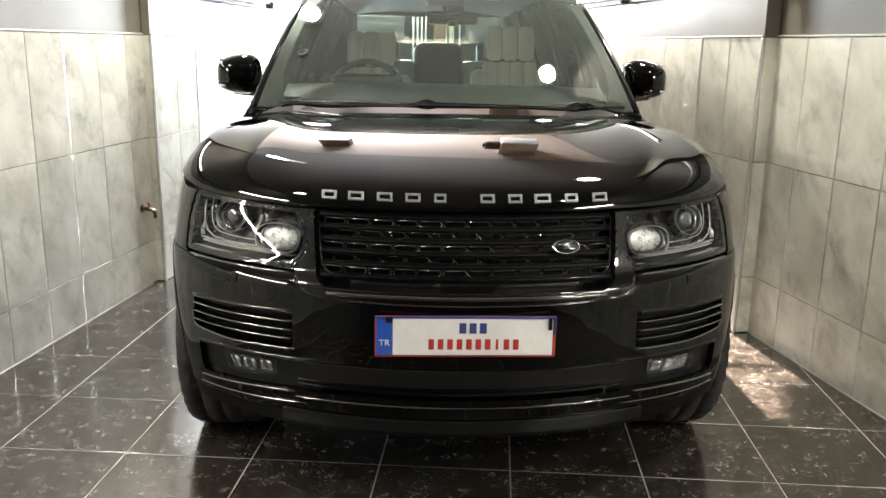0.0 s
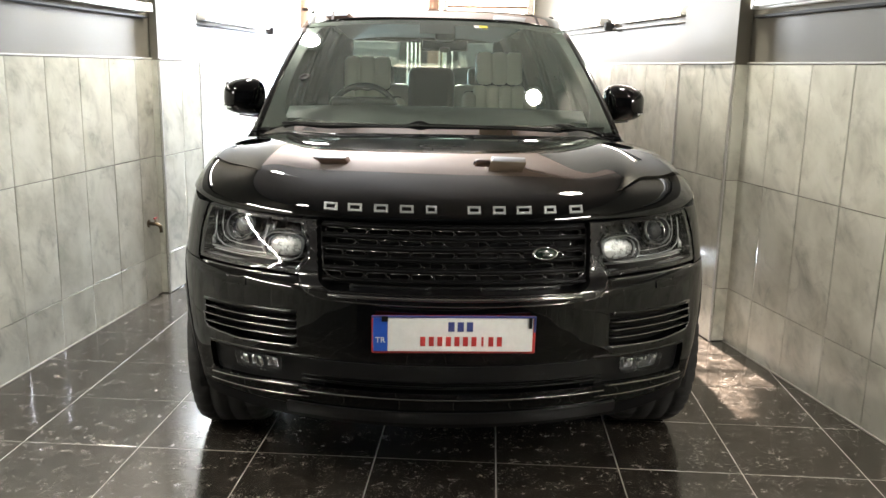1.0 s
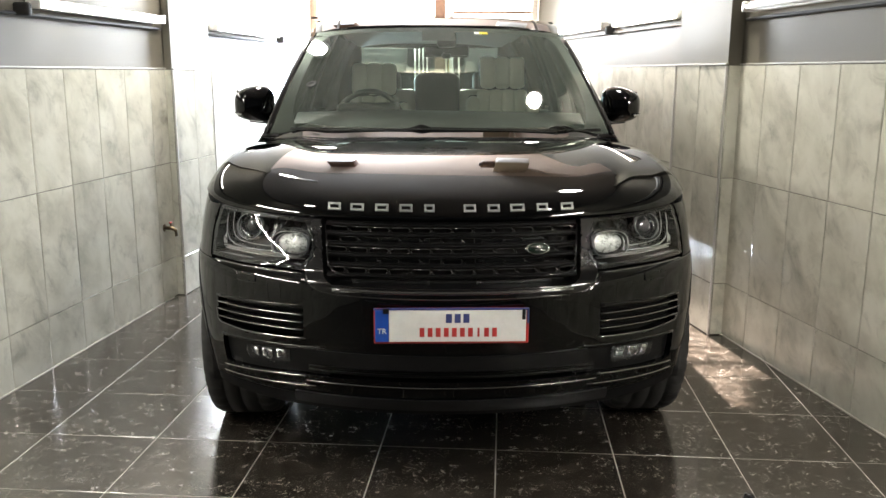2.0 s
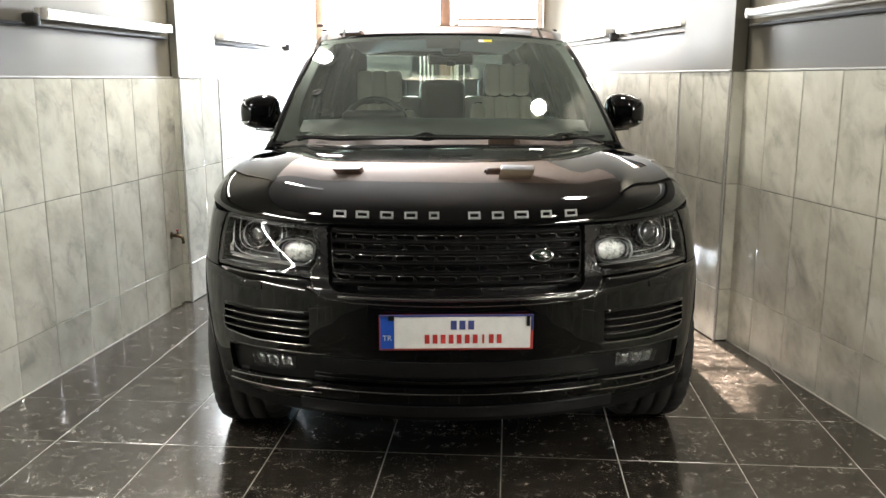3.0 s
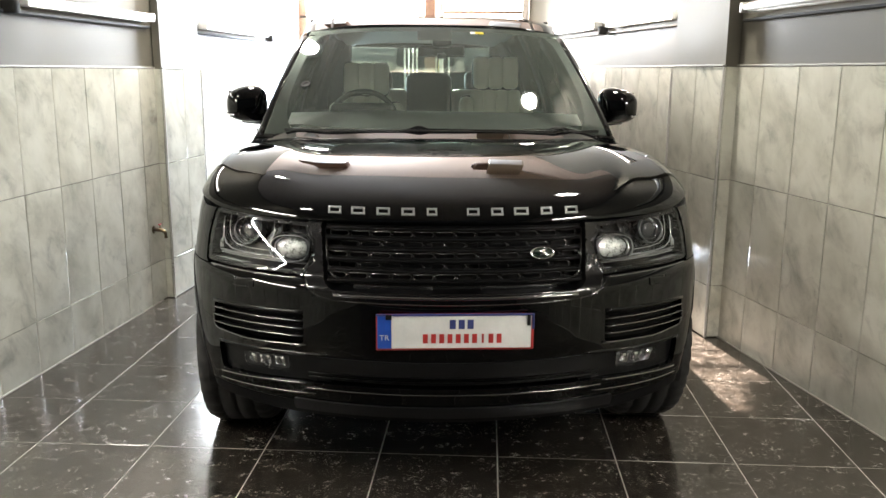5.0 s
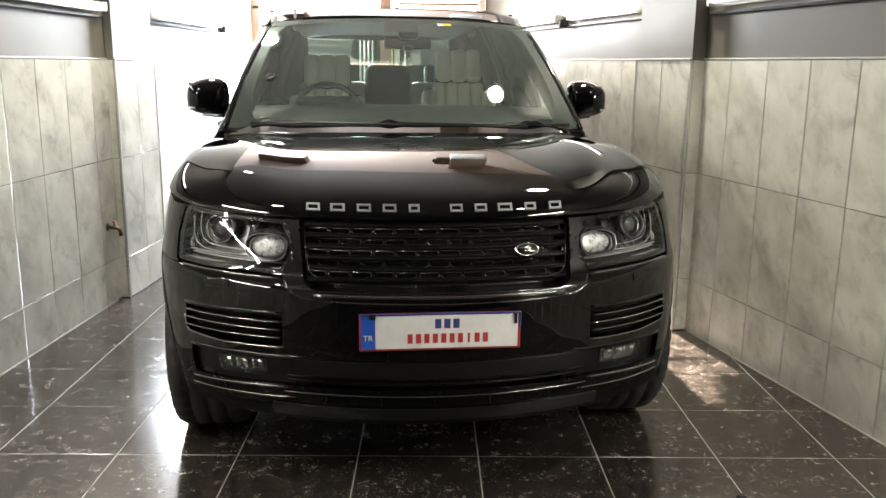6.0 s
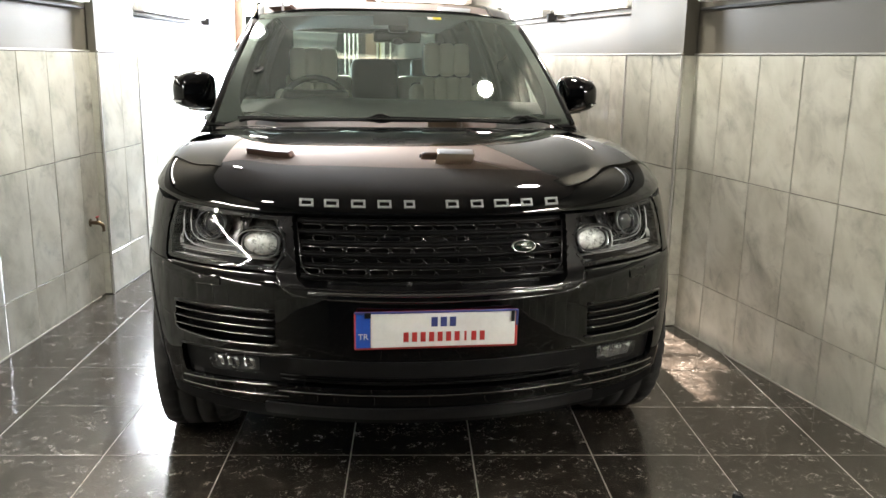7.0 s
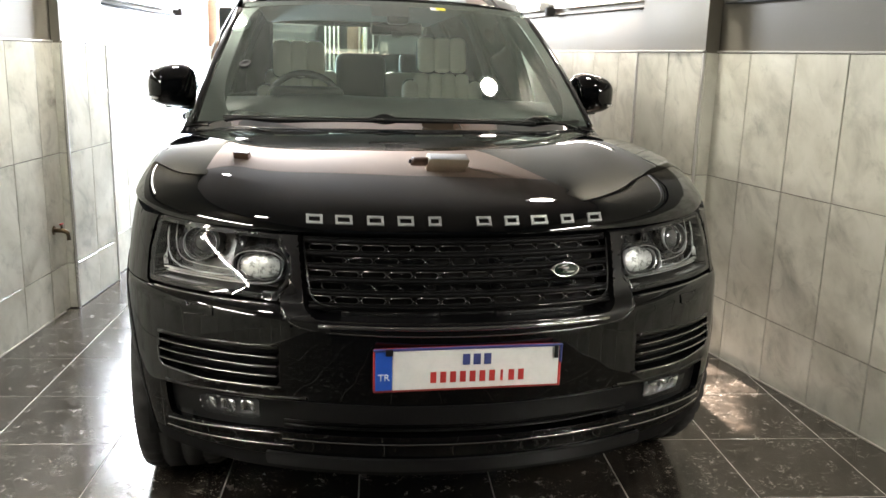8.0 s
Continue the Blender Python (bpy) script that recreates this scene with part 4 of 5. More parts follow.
def wheel_liner(side):
    for y in (WHEEL_F, WHEEL_B):
        bm = lathe([(ARCH - 0.004, 0.0), (ARCH - 0.004, -0.30), (0.1, -0.31)], 40, "X")
        ob = part("wheel_liner", bm, VOID, CAR)
        ob.matrix_local = Matrix.Translation((side * 0.90, y, WHEEL_Z)) @ Matrix.Diagonal((side, 1, 1, 1))
        for v in ob.data.vertices:
            if v.co.z < -0.12:
                v.co.z = -0.12


both(wheel_liner)


# wheels
def wheel(side, y):
    hub = new("wheel")
    hub.parent = CAR
    hub.matrix_local = Matrix.Translation((side * 0.822, y, WHEEL_Z)) @ Matrix.Diagonal((side, 1, 1, 1))
    steps = 144
    bm = bmesh.new()
    profile = [(.268, -.115), (.30, -.132), (.345, -.136), (.374, -.128), (.3865, -.105), (.3885, -.07), (.379, -.066), (.379, -.058), (.389, -.054), (.389, -.006), (.380, -.003), (.380, .003), (.389, .006), (.389, .054), (.379, .058), (.379, .066), (.3885, .07), (.3865, .105), (.374, .128), (.345, .136), (.30, .132), (.268, .115)]
    rings = []
    for k in range(steps):
        a = 2 * math.pi * k / steps
        ring = []
        for r, h in profile:
            r2 = r - 0.009 * (k % 4 == 0) if r > 0.37 and abs(h) > 0.06 else r
            ring.append(bm.verts.new((h, r2 * math.cos(a), r2 * math.sin(a))))
        rings.append(ring)
    for k in range(steps):
        p, q = rings[k], rings[(k + 1) % steps]
        for i in range(len(profile) - 1):
            bm.faces.new((p[i], p[i + 1], q[i + 1], q[i]))
    bmesh.ops.recalc_face_normals(bm, faces=bm.faces[:])
    part("tyre", bm, RUBBER, hub, "black road tyre with grooved tread")
    rim = part("rim", lathe([(.268, -.115), (.262, -.09), (.245, -.02), (.245, .08), (.262, .10), (.272, .115), (.264, .118), (.250, .105)], 48, "X"), RIM_GREY, hub, "dark alloy rim")
    for k in range(10):
        bm = box((0.085, 0.145, 0), (0.03, 0.22, 0.032), 0.008, 1, Matrix.Rotation(2 * math.pi * k / 10, 4, "X"))
        part("spoke", bm, RIM_GREY, rim)
    part("hub_cap", lathe([(0.0, .105), (.04, .105), (.06, .095), (.065, .06)], 24, "X"), RIM_GREY, rim)
    part("brake_disc", lathe([(.05, .02), (.185, .02), (.185, -.01), (.05, -.01)], 40, "X"), TRIM, hub)
    return hub


for y in (WHEEL_F, WHEEL_B):
    for side in (-1, 1):
        wheel(side, y)

# ---- the car's glasshouse and cabin ----
def screen(u, w, off=0.0):
    """The windscreen: u across from -1 to 1, w up from 0 to 1."""
    u, w = np.broadcast_arrays(np.asarray(u, float), np.asarray(w, float))
    x = u * (0.834 + (0.652 - 0.834) * w)
    yb, yt = 1.262 + 0.265 * u ** 2, 2.03 + 0.060 * u ** 2
    zb, zt = 1.160 - 0.020 * u ** 2, 1.672 - 0.028 * u ** 2
    bulge = 0.030 * 4 * w * (1 - w)
    return np.stack([x, yb + (yt - yb) * w - 0.55 * (bulge + off), zb + (zt - zb) * w + 0.83 * (bulge + off)], -1)


U, W = np.meshgrid(np.linspace(-1, 1, 41), np.linspace(0, 1, 25))
windscreen = part("windscreen", grid(screen(U, W)), GLASS, CAR, "greenish curved windscreen")


# black printed border of the screen
def border(u0, u1, w0, w1, name):
    U, W = np.meshgrid(np.linspace(u0, u1, 30), np.linspace(w0, w1, 12))
    part(name, grid(screen(U, W, -0.004)), SATIN, windscreen)


border(-1, 1, 0.0, 0.03, "lower_border")
border(-1, 1, 0.955, 1.0, "upper_border")
for side in (-1, 1):
    K, W = np.meshgrid(np.linspace(0, 1, 10), np.linspace(0.0, 0.955, 50) ** 1.4)
    inner = 0.940 - 0.015 * W - 0.13 * np.exp(-((W / 0.13) ** 1.1)) - 0.05 * np.exp(-(((0.96 - W) / 0.07) ** 2))
    part("side_border", grid(screen(side * (inner + (1 - inner) * K), W, -0.0045)), SATIN, windscreen)
border(-0.13, 0.13, 0.83, 0.955, "sensor_border")
# round clear patch and the paper sticker
c = screen(-0.845, 0.395, 0.003)
bm = lathe([(0.0, 0.0), (0.6, 0.0), (0.62, 0.06), (1.0, 0.06), (1.0, 0.0)], 28, "Z")
for v in bm.verts:
    v.co *= 0.026
patch = part("round_sticker", bm, MATT, windscreen)
patch.matrix_local = Matrix.Translation(Vector(c)) @ pose(0, 0, 0, 33, -8, -12)
U, W = np.meshgrid(np.linspace(0.285, 0.345, 4), np.linspace(0.905, 0.935, 3))
part("paper_sticker", grid(screen(U, W, 0.003)), PLATE_WHITE, windscreen, "small white and yellow sticker")
U, W = np.meshgrid(np.linspace(0.325, 0.392, 4), np.linspace(0.905, 0.935, 3))
part("yellow_sticker", grid(screen(U, W, 0.0045)), YELLOW, windscreen)

# scuttle between bonnet and screen
U, W = np.meshgrid(np.linspace(-1, 1, 41), np.linspace(0, 1, 5))
sx = U * 0.86
sy = 1.21 + 0.35 * (sx / 0.84) ** 2 + 0.09 * W
sz = 1.128 - 0.010 * U ** 2 + 0.006 * W
part("scuttle", grid(np.stack([sx, sy, sz], -1)), SATIN, CAR, "black plastic scuttle panel")


def fender_vent(side):
    # a dark corner piece that lies flush in the bonnet's rear corner
    U, W = np.meshgrid(np.linspace(0, 1, 10), np.linspace(0, 1, 14))
    px = 0.785 + (0.105 - 0.085 * W) * U + 0.045 * W
    py = 1.47 + 0.24 * W + 0.10 * U
    bm = grid(np.stack([side * px, py, bonnet_z(px, py) + 0.004], -1))
    if side < 0:
        bmesh.ops.reverse_faces(bm, faces=bm.faces[:])
    return part("scuttle_corner", bm, GLOSS, CAR, "gloss black corner piece at the screen's foot")


both(fender_vent)


# roof, pillars, side glass
def rail(y):
    """Half width and height of the roof's edge along the car."""
    return np.interp(y, [2.06, 2.5, 3.2, 4.0, 4.55, 4.72], [.668, .690, .695, .675, .64, .62]), np.interp(y, [2.06, 2.25, 2.6, 3.2, 4.0, 4.5, 4.72], [1.650, 1.692, 1.728, 1.745, 1.732, 1.69, 1.66])


def roof_point(u, v, off=0.0):
    y = 2.06 + v * 2.66
    w, h = rail(y)
    front = np.clip(1 - v / 0.12, 0, 1)
    y = y - 0.03 * (1 - u ** 2) * front + 0.055 * u ** 2 * front
    return np.stack([u * w, y, h + 0.040 * (1 - u ** 4) - 0.012 * front ** 2 + off], -1)


U, V = np.meshgrid(np.linspace(-1, 1, 31), np.linspace(0, 1, 40) ** 1.4)
part("roof", thicken(grid(roof_point(U, V)), 0.02), CAR_PAINT, CAR, "glossy black roof")
U, V = np.meshgrid(np.linspace(-0.95, 0.95, 21), np.linspace(0.02, 0.97, 20))
part("headliner", grid(roof_point(U, V, -0.045)), HEADLINER, CAR, "grey cloth headliner")
for side in (-1, 1):
    U, V = np.meshgrid(side * np.linspace(0.80, 0.82, 2), np.linspace(0.0, 1, 30))
    part("roof_seam", grid(roof_point(U, V, 0.0015)), SATIN, CAR)


def glasshouse(side):
    foot = lambda y: np.array([side * np.interp(y, [1.6, 1.9, 4.2, 4.7], [.875, .93, .925, .80]), y, np.interp(y, [1.6, 1.9, 4.7], [1.105, 1.118, 1.13])])
    head = lambda y: np.array([side * float(rail(y)[0]), y, float(rail(y)[1]) - 0.005])

    def pane(name, y0f, y1f, y0h, y1h, w0, w1, material, off, label="", parent=CAR, n=12):
        pts = np.zeros((8, n, 3))
        for i, w in enumerate(np.linspace(w0, w1, 8)):
            for j, k in enumerate(np.linspace(0, 1, n)):
                a, b = foot(y0f + (y1f - y0f) * k), head(y0h + (y1h - y0h) * k)
                p = a + (b - a) * w
                p[0] += side * (0.10 * w * (1 - w) + off)
                pts[i, j] = p
        bm = grid(pts)
        if material is not SIDE_GLASS:
            thicken(bm, 0.03 * side)
            bmesh.ops.recalc_face_normals(bm, faces=bm.faces[:])
        ob = part(name, bm, material, parent, label)
        return ob

    # A pillar: a slim gloss bar outside the screen, with its dark inner trim
    k = np.linspace(0, 1, 14)
    edge = screen(np.full(14, float(side)), k)
    inner = [Vector(p) for p in edge]
    out = []
    for p, t in zip(inner, k):
        out.append(p + Vector((side * (0.018 - 0.004 * t), 0.022, -0.008)))
    part("pillar", strip(out[:-1], (0.030, 0.034)), GLOSS, CAR, "gloss black windscreen pillar")
    part("pillar_trim", strip([p + Vector((-side * 0.035, 0.075, -0.045)) for p in inner], (0.05, 0.06)), PILLAR, CAR)
    part("rail", strip([head(y) + np.array([side * 0.004, 0, -0.01]) for y in np.linspace(2.6, 4.7, 20)], (0.03, 0.04)), GLOSS, CAR, "gloss black roof rail")
    part("window", pane_free(foot, head, side, 1.72, 2.66, 2.22, 2.66), FRONT_GLASS, CAR, "lightly tinted front side window")
    pane("window", 2.78, 3.60, 2.78, 3.56, 0.03, 0.96, SIDE_GLASS, 0.0, "tinted side window")
    pane("window", 3.70, 4.42, 3.66, 4.36, 0.03, 0.96, SIDE_GLASS, 0.0, "tinted side window")
    pane("centre_pillar", 2.65, 2.79, 2.65, 2.79, 0, 1, PILLAR, 0.004)
    pane("rear_pillar", 3.59, 3.71, 3.55, 3.67, 0, 1, PILLAR, 0.004)
    pane("tail_pillar", 4.41, 4.70, 4.35, 4.68, 0, 1, PILLAR, 0.004)
    part("belt_line", strip([foot(y) + np.array([side * 0.004, 0, 0.004]) for y in np.linspace(2.02, 4.7, 24)], (0.03, 0.03)), PILLAR, CAR)


def pane_free(foot, head, side, y0f, y1f, y0h, y1h):
    """The front side window, which follows the pillar."""
    n = 12
    pts = np.zeros((8, n, 3))
    for i, w in enumerate(np.linspace(0.02, 0.96, 8)):
        for j, k in enumerate(np.linspace(0, 1, n)):
            a, b = foot(y0f + (y1f - y0f) * k), head(y0h + (y1h - y0h) * k)
            p = a + (b - a) * w
            p[0] += side * 0.10 * w * (1 - w)
            pts[i, j] = p
    return grid(pts)


both(glasshouse)
# rear screen with its frame
U, W = np.meshgrid(np.linspace(-1, 1, 15), np.linspace(0, 1, 10))
rx, rz = U * (0.74 - 0.14 * W), 1.135 + 0.50 * W
ry = 4.86 - 0.20 * W - 0.06 * U ** 2
back_glass = part("rear_window", grid(np.stack([rx, ry, rz], -1)), REAR_GLASS, CAR, "tinted rear window")
part("rear_header", box((0, 4.70, 1.655), (1.22, 0.12, 0.05), 0.015), PILLAR, CAR)
for side in (-1, 1):
    part("rear_side_trim", box((side * 0.675, 4.62, 1.39), (0.21, 0.07, 0.55), 0.03), PILLAR, CAR)


# door mirrors
def mirror(side):
    bm = bmesh.new()
    bmesh.ops.create_uvsphere(bm, u_segments=28, v_segments=18, radius=1.0)
    for v in bm.verts:
        x, y, z = v.co
        p = lambda t, e: math.copysign(abs(t) ** e, t)
        x, y, z = p(x, 0.55), p(y, 0.75), p(z, 0.58)
        out = min(max((side * x + 0.35) / 1.35, 0.0), 1.0) ** 1.6
        z = z * (1.0 - 0.34 * out) if z > 0 else z * (0.94 - 0.20 * out)
        v.co = Vector((x * 0.104, (y if y < 0.3 else 0.3 + (y - 0.3) * 0.2) * 0.115, z * 0.099))
    cap = part("door_mirror", bm, CAR_PAINT, CAR, "glossy black door mirror")
    cap.matrix_local = Matrix.Translation((side * 0.972, 1.90, 1.265)) @ pose(0, 0, 0, 0, 0, side * -8)
    arc = [(side * 0.104 * math.copysign(abs(math.cos(a)) ** 0.55, math.cos(a)), -0.116 * math.sin(a) ** 0.75, -0.044 - 0.004 * a) for a in np.linspace(0.16, 1.20, 18)]
    part("indicator", strip(arc, (0.008, 0.010)), TRIM_DARK, cap, "clear indicator strip")
    part("mirror_glass", box((0, 0.055, 0), (0.19, 0.006, 0.14), 0.003), CHROME, cap)
    arm = tube([(side * 0.03, 0.01, -0.074), (-side * 0.05, 0.015, -0.080), (-side * 0.11, 0.02, -0.085), (-side * 0.16, 0.03, -0.092)], [0.022, 0.026, 0.023, 0.024], 10)
    part("arm", arm, SATIN, cap)
    return cap


both(mirror)


# wipers
def wiper(x0, x1, name="wiper"):
    k = np.linspace(0, 1, 12)
    u = (x0 + (x1 - x0) * k) / 0.845
    a = part(name, strip(screen(u, 0.010 + 0.015 * k, 0.010), (0.006, 0.006)), SATIN, CAR, "black wiper lying at the foot of the screen")
    part("blade", strip(screen(u, 0.002 + 0.018 * k, 0.005), (0.004, 0.007)), RUBBER, a)
    hump = [screen((x0 + d) / 0.845, 0.014 + 0.022 * math.exp(-(d / 0.045) ** 2), 0.010) for d in np.linspace(-0.11, 0.05, 13)]
    part("pivot", tube(hump, [0.003 + 0.006 * math.exp(-((d - 0.005) / 0.03) ** 2) for d in np.linspace(-0.11, 0.05, 13)], 8), SATIN, a)


wiper(-0.10, -0.74)
wiper(0.56, -0.14)
wiper(0.60, 0.80)

# cabin
U, W = np.meshgrid(np.linspace(-1, 1, 31), np.linspace(0, 1, 9))
dx, dy = U * 0.80, 1.40 + 0.20 * U ** 2 + W * (0.72 - 0.2 * U ** 2)
dz = 1.115 + 0.152 * W - 0.06 * W ** 8 - 0.015 * U ** 2 * W + 0.02 * np.exp(-((U + 0.45) / 0.2) ** 2) * W
dashboard = part("dashboard", thicken(grid(np.stack([dx, dy, dz], -1)), 0.03), DARK_LEATHER, CAR, "dark dashboard top")
part("instrument_hood", box((-0.38, 2.06, 1.238), (0.34, 0.16, 0.06), 0.028, 3), DARK_LEATHER, dashboard)
part("fascia", box((0, 2.12, 1.02), (1.5, 0.06, 0.32), 0.02), DARK_LEATHER, dashboard)
part("footwell", box((0, 2.0, 0.55), (1.6, 1.0, 0.3), 0.02), VOID, CAR)
part("cabin_floor", box((0, 3.3, 0.45), (1.7, 2.7, 0.1), 0.02), DARK_LEATHER, CAR)
wheel_pts = [(0.188 * math.cos(a), 0.0, 0.188 * math.sin(a)) for a in np.linspace(0, 2 * math.pi, 37)]
wheel_ring = tube(wheel_pts, 0.016, 10, cap=False)
steering = part("steering_wheel", wheel_ring, DARK_LEATHER, CAR, "dark leather steering wheel")
steering.matrix_local = Matrix.Translation((-0.385, 2.24, 1.152)) @ pose(0, 0, 0, -24, 0, 0)
part("hub", box((0, -0.01, -0.01), (0.19, 0.05, 0.15), 0.03), DARK_LEATHER, steering)
for a in (0, math.pi, -math.pi / 2):
    part("spoke", tube([(0.05 * math.cos(a), 0, 0.05 * math.sin(a)), (0.185 * math.cos(a), 0, 0.185 * math.sin(a))], 0.015, 8), DARK_LEATHER, steering)


def cushion(c, size, r, m=None):
    return box(c, size, r, 4, m)


def front_seat(x, lift=0.0):
    seat = part("front_seat", cushion((0, 0, 0), (0.50, 0.52, 0.16), 0.05), LEATHER, CAR, "cream leather front seat with pleated back")
    seat.matrix_local = Matrix.Translation((x, 2.75, 0.72 + lift))
    lean = Matrix.Translation((0, 0.30, 0.08)) @ pose(0, 0, 0, -14, 0, 0)
    for k, w in ((-1, 0.09), (1, 0.09)):
        part("bolster", cushion((k * 0.200, -0.02, 0.23), (w, 0.15, 0.50), 0.042, lean), LEATHER, seat)
    for k in range(4):
        part("pleat", cushion((-0.126 + k * 0.084, 0.0, 0.26), (0.084, 0.11, 0.54), 0.028, lean), LEATHER, seat)
    part("back_shell", cushion((0, 0.06, 0.24), (0.46, 0.07, 0.54), 0.03, lean), DARK_LEATHER, seat)
    top = lean @ Matrix.Translation((0, -0.012, 0.545))
    rest = part("headrest", cushion((0, 0.02, 0.096), (0.31, 0.09, 0.215), 0.044, top), DARK_LEATHER, seat)
    for k in range(3):
        part("pad", cushion((-0.097 + k * 0.097, -0.028, 0.096), (0.108, 0.07, 0.215), 0.034, top), LEATHER, rest)
    return seat


front_seat(-0.40, -0.045)
front_seat(0.465)
part("centre_console", cushion((0, 2.75, 0.72), (0.26, 0.9, 0.3), 0.04), DARK_LEATHER, CAR)
rear = part("rear_bench", cushion((0, 3.75, 0.78), (1.36, 0.52, 0.18), 0.05), LEATHER, CAR, "cream leather rear bench with dark centre rest")
lean = Matrix.Translation((0.05, 4.05, 0.83)) @ pose(0, 0, 0, -14, 0, 0)
for x in (-0.42, 0.42):
    part("backrest", cushion((x, 0, 0.24), (0.50, 0.14, 0.48), 0.04, lean), LEATHER, rear)
    part("headrest", cushion((x, 0.02, 0.55), (0.27, 0.10, 0.15), 0.035, lean), DARK_LEATHER, rear)
part("centre_rest", cushion((0, -0.02, 0.32), (0.36, 0.16, 0.58), 0.07, lean), DARK_LEATHER, rear, "dark centre backrest")

# inside mirror and sensor housing
part("rear_mirror", box((0.045, 2.07, 1.545), (0.25, 0.03, 0.062), 0.014, 3), GLOSS, CAR, "black inside mirror")
part("sensor_housing", box((0.045, 2.03, 1.607), (0.105, 0.07, 0.085), 0.02, 3), SATIN, CAR, "black sensor housing")
part("sensor_foot", box((0.045, 2.045, 1.520), (0.05, 0.03, 0.03), 0.01, 2), SATIN, CAR)

# ---- lamps on the walls and ceiling ----
def tube_lamp(line, ya, yb, z, inward, lit, label, light_shield=False, off=0.05):
    """A batten with a fluorescent tube over a dark conduit."""
    m = wall_frame(line, ya, inward)
    sign = 1 if m.to_3x3().col[0].y > 0 else -1
    w = run_length(line, ya, yb)
    ob = empty("wall_tube_lamp", m, label, "tube lamp", "tube lamps on the walls")
    part("housing", box((sign * w / 2, off - 0.012, z + 0.045), (w, 0.035, 0.032 if light_shield else 0.05), 0.006), FIXTURE, ob, "white lamp batten")
    part("tube", tube([(sign * 0.02, off + 0.022, z + 0.045), (sign * (w - 0.02), off + 0.022, z + 0.045)], 0.014, 12), lit, ob, "lit white tube")
    for u in (0.012, w - 0.012):
        part("holder", box((sign * u, off + 0.018, z + 0.045), (0.024, 0.04, 0.05), 0.006), FIXTURE, ob)
    # unseen shield, added to block the tube's light from the ceiling
    if light_shield:
        part("light_shield", box((sign * w / 2, off + 0.020, z + 0.066), (w, 0.075, 0.006), 0.002), FIXTURE, ob, "added white shield that keeps tube light off the ceiling")
    return ob


def conduit(line, ya, yb, z, inward, joints=(), material=BLACK_RAIL, label="dark cable conduit fixed along the wall"):
    m = wall_frame(line, ya, inward)
    sign = 1 if m.to_3x3().col[0].y > 0 else -1
    w = run_length(line, ya, yb)
    ob = empty("cable_conduit", m, label, "conduit")
    part("duct", box((sign * w / 2, 0.016, z + 0.009), (w, 0.026, 0.014), 0.004), material, ob)
    for y in joints:
        u = sign * run_length(line, ya, y)
        part("joint_box", box((u, 0.045, z + 0.028), (0.050, 0.070, 0.058), 0.012), BLACK_RAIL, ob, "black joint box")
    return ob


lit_near = "lit white fluorescent tube on a wall batten"
tube_lamp(LEFT, 0.78, 2.06, 1.69, 1, TUBE, lit_near)
conduit(LEFT, -1.4, 2.12, 1.675, 1, (0.72,))
tube_lamp(LEFT, -1.66, -0.40, 1.69, 1, MID_TUBE, lit_near, True)
tube_lamp(RIGHT, -2.35, -1.07, 1.72, -1, MILD_TUBE, lit_near, True)
tube_lamp(LEFT, 2.86, 4.20, 1.69, 1, TUBE, lit_near)
conduit(LEFT, 2.78, 4.36, 1.675, 1, (4.34,))
tube_lamp(RIGHT, 2.24, 3.30, 1.735, -1, SOFT_TUBE, lit_near)
tube_lamp(RIGHT, 3.52, 4.70, 1.735, -1, SOFT_TUBE, lit_near)
conduit(RIGHT, 2.22, 4.80, 1.715, -1, (3.44,), GREY_RAIL, "thin grey cable conduit under the lamps")
tube_lamp(RIGHT, 0.20, 1.50, 1.72, -1, FIXTURE, "white fluorescent batten on the wall")
conduit(RIGHT, -1.2, 1.56, 1.70, -1, ())


def downlight(x, y, r, lit):
    ob = empty("ceiling_light", pose(x, y, HIGH), "round lit ceiling downlight", "ceiling light", "round ceiling lights")
    part("rim", lathe([(r, 0.0), (r + 0.03, 0.0), (r + 0.028, -0.02), (r, -0.024)], 40, "Z", close=True), FIXTURE, ob, "white ring")
    part("disc", lathe([(0.0, -0.016), (r * 0.6, -0.016), (r, -0.012), (r, -0.002)], 40, "Z"), lit, ob, "bright round diffuser")
    return ob


for x, y, lit in ((-1.32, 2.16, DISC), (1.01, 1.69, DISC), (-1.70, -0.85, DISC_FRONT), (1.60, -1.1, DISC_MILD)):
    downlight(x, y, 0.105, lit)


# added lamp, out of view; its reflection draws a bright line on the bonnet
def reflection_tube(x, y, z, w):
    ob = empty("reflection_tube", pose(x, y, z), "unseen glowing tube added for a bright line in the bonnet", "tube lamp")
    part("housing", box((0, 0, -0.03), (w, 0.08, 0.06), 0.008), FIXTURE, ob)
    part("tube", tube([(-w / 2 + 0.03, 0, -0.075), (w / 2 - 0.03, 0, -0.075)], 0.014, 12), LINE_GLOW, ob)


reflection_tube(-0.47, 5.33, 1.82, 1.52)
lintel = part("wall_north", box((-0.6, 5.46, 2.575), (3.0, 0.18, 0.55)), LINTEL, smooth=False)
tagged(lintel, "beige wall strip over the glazed door", "wall", kind="structure")


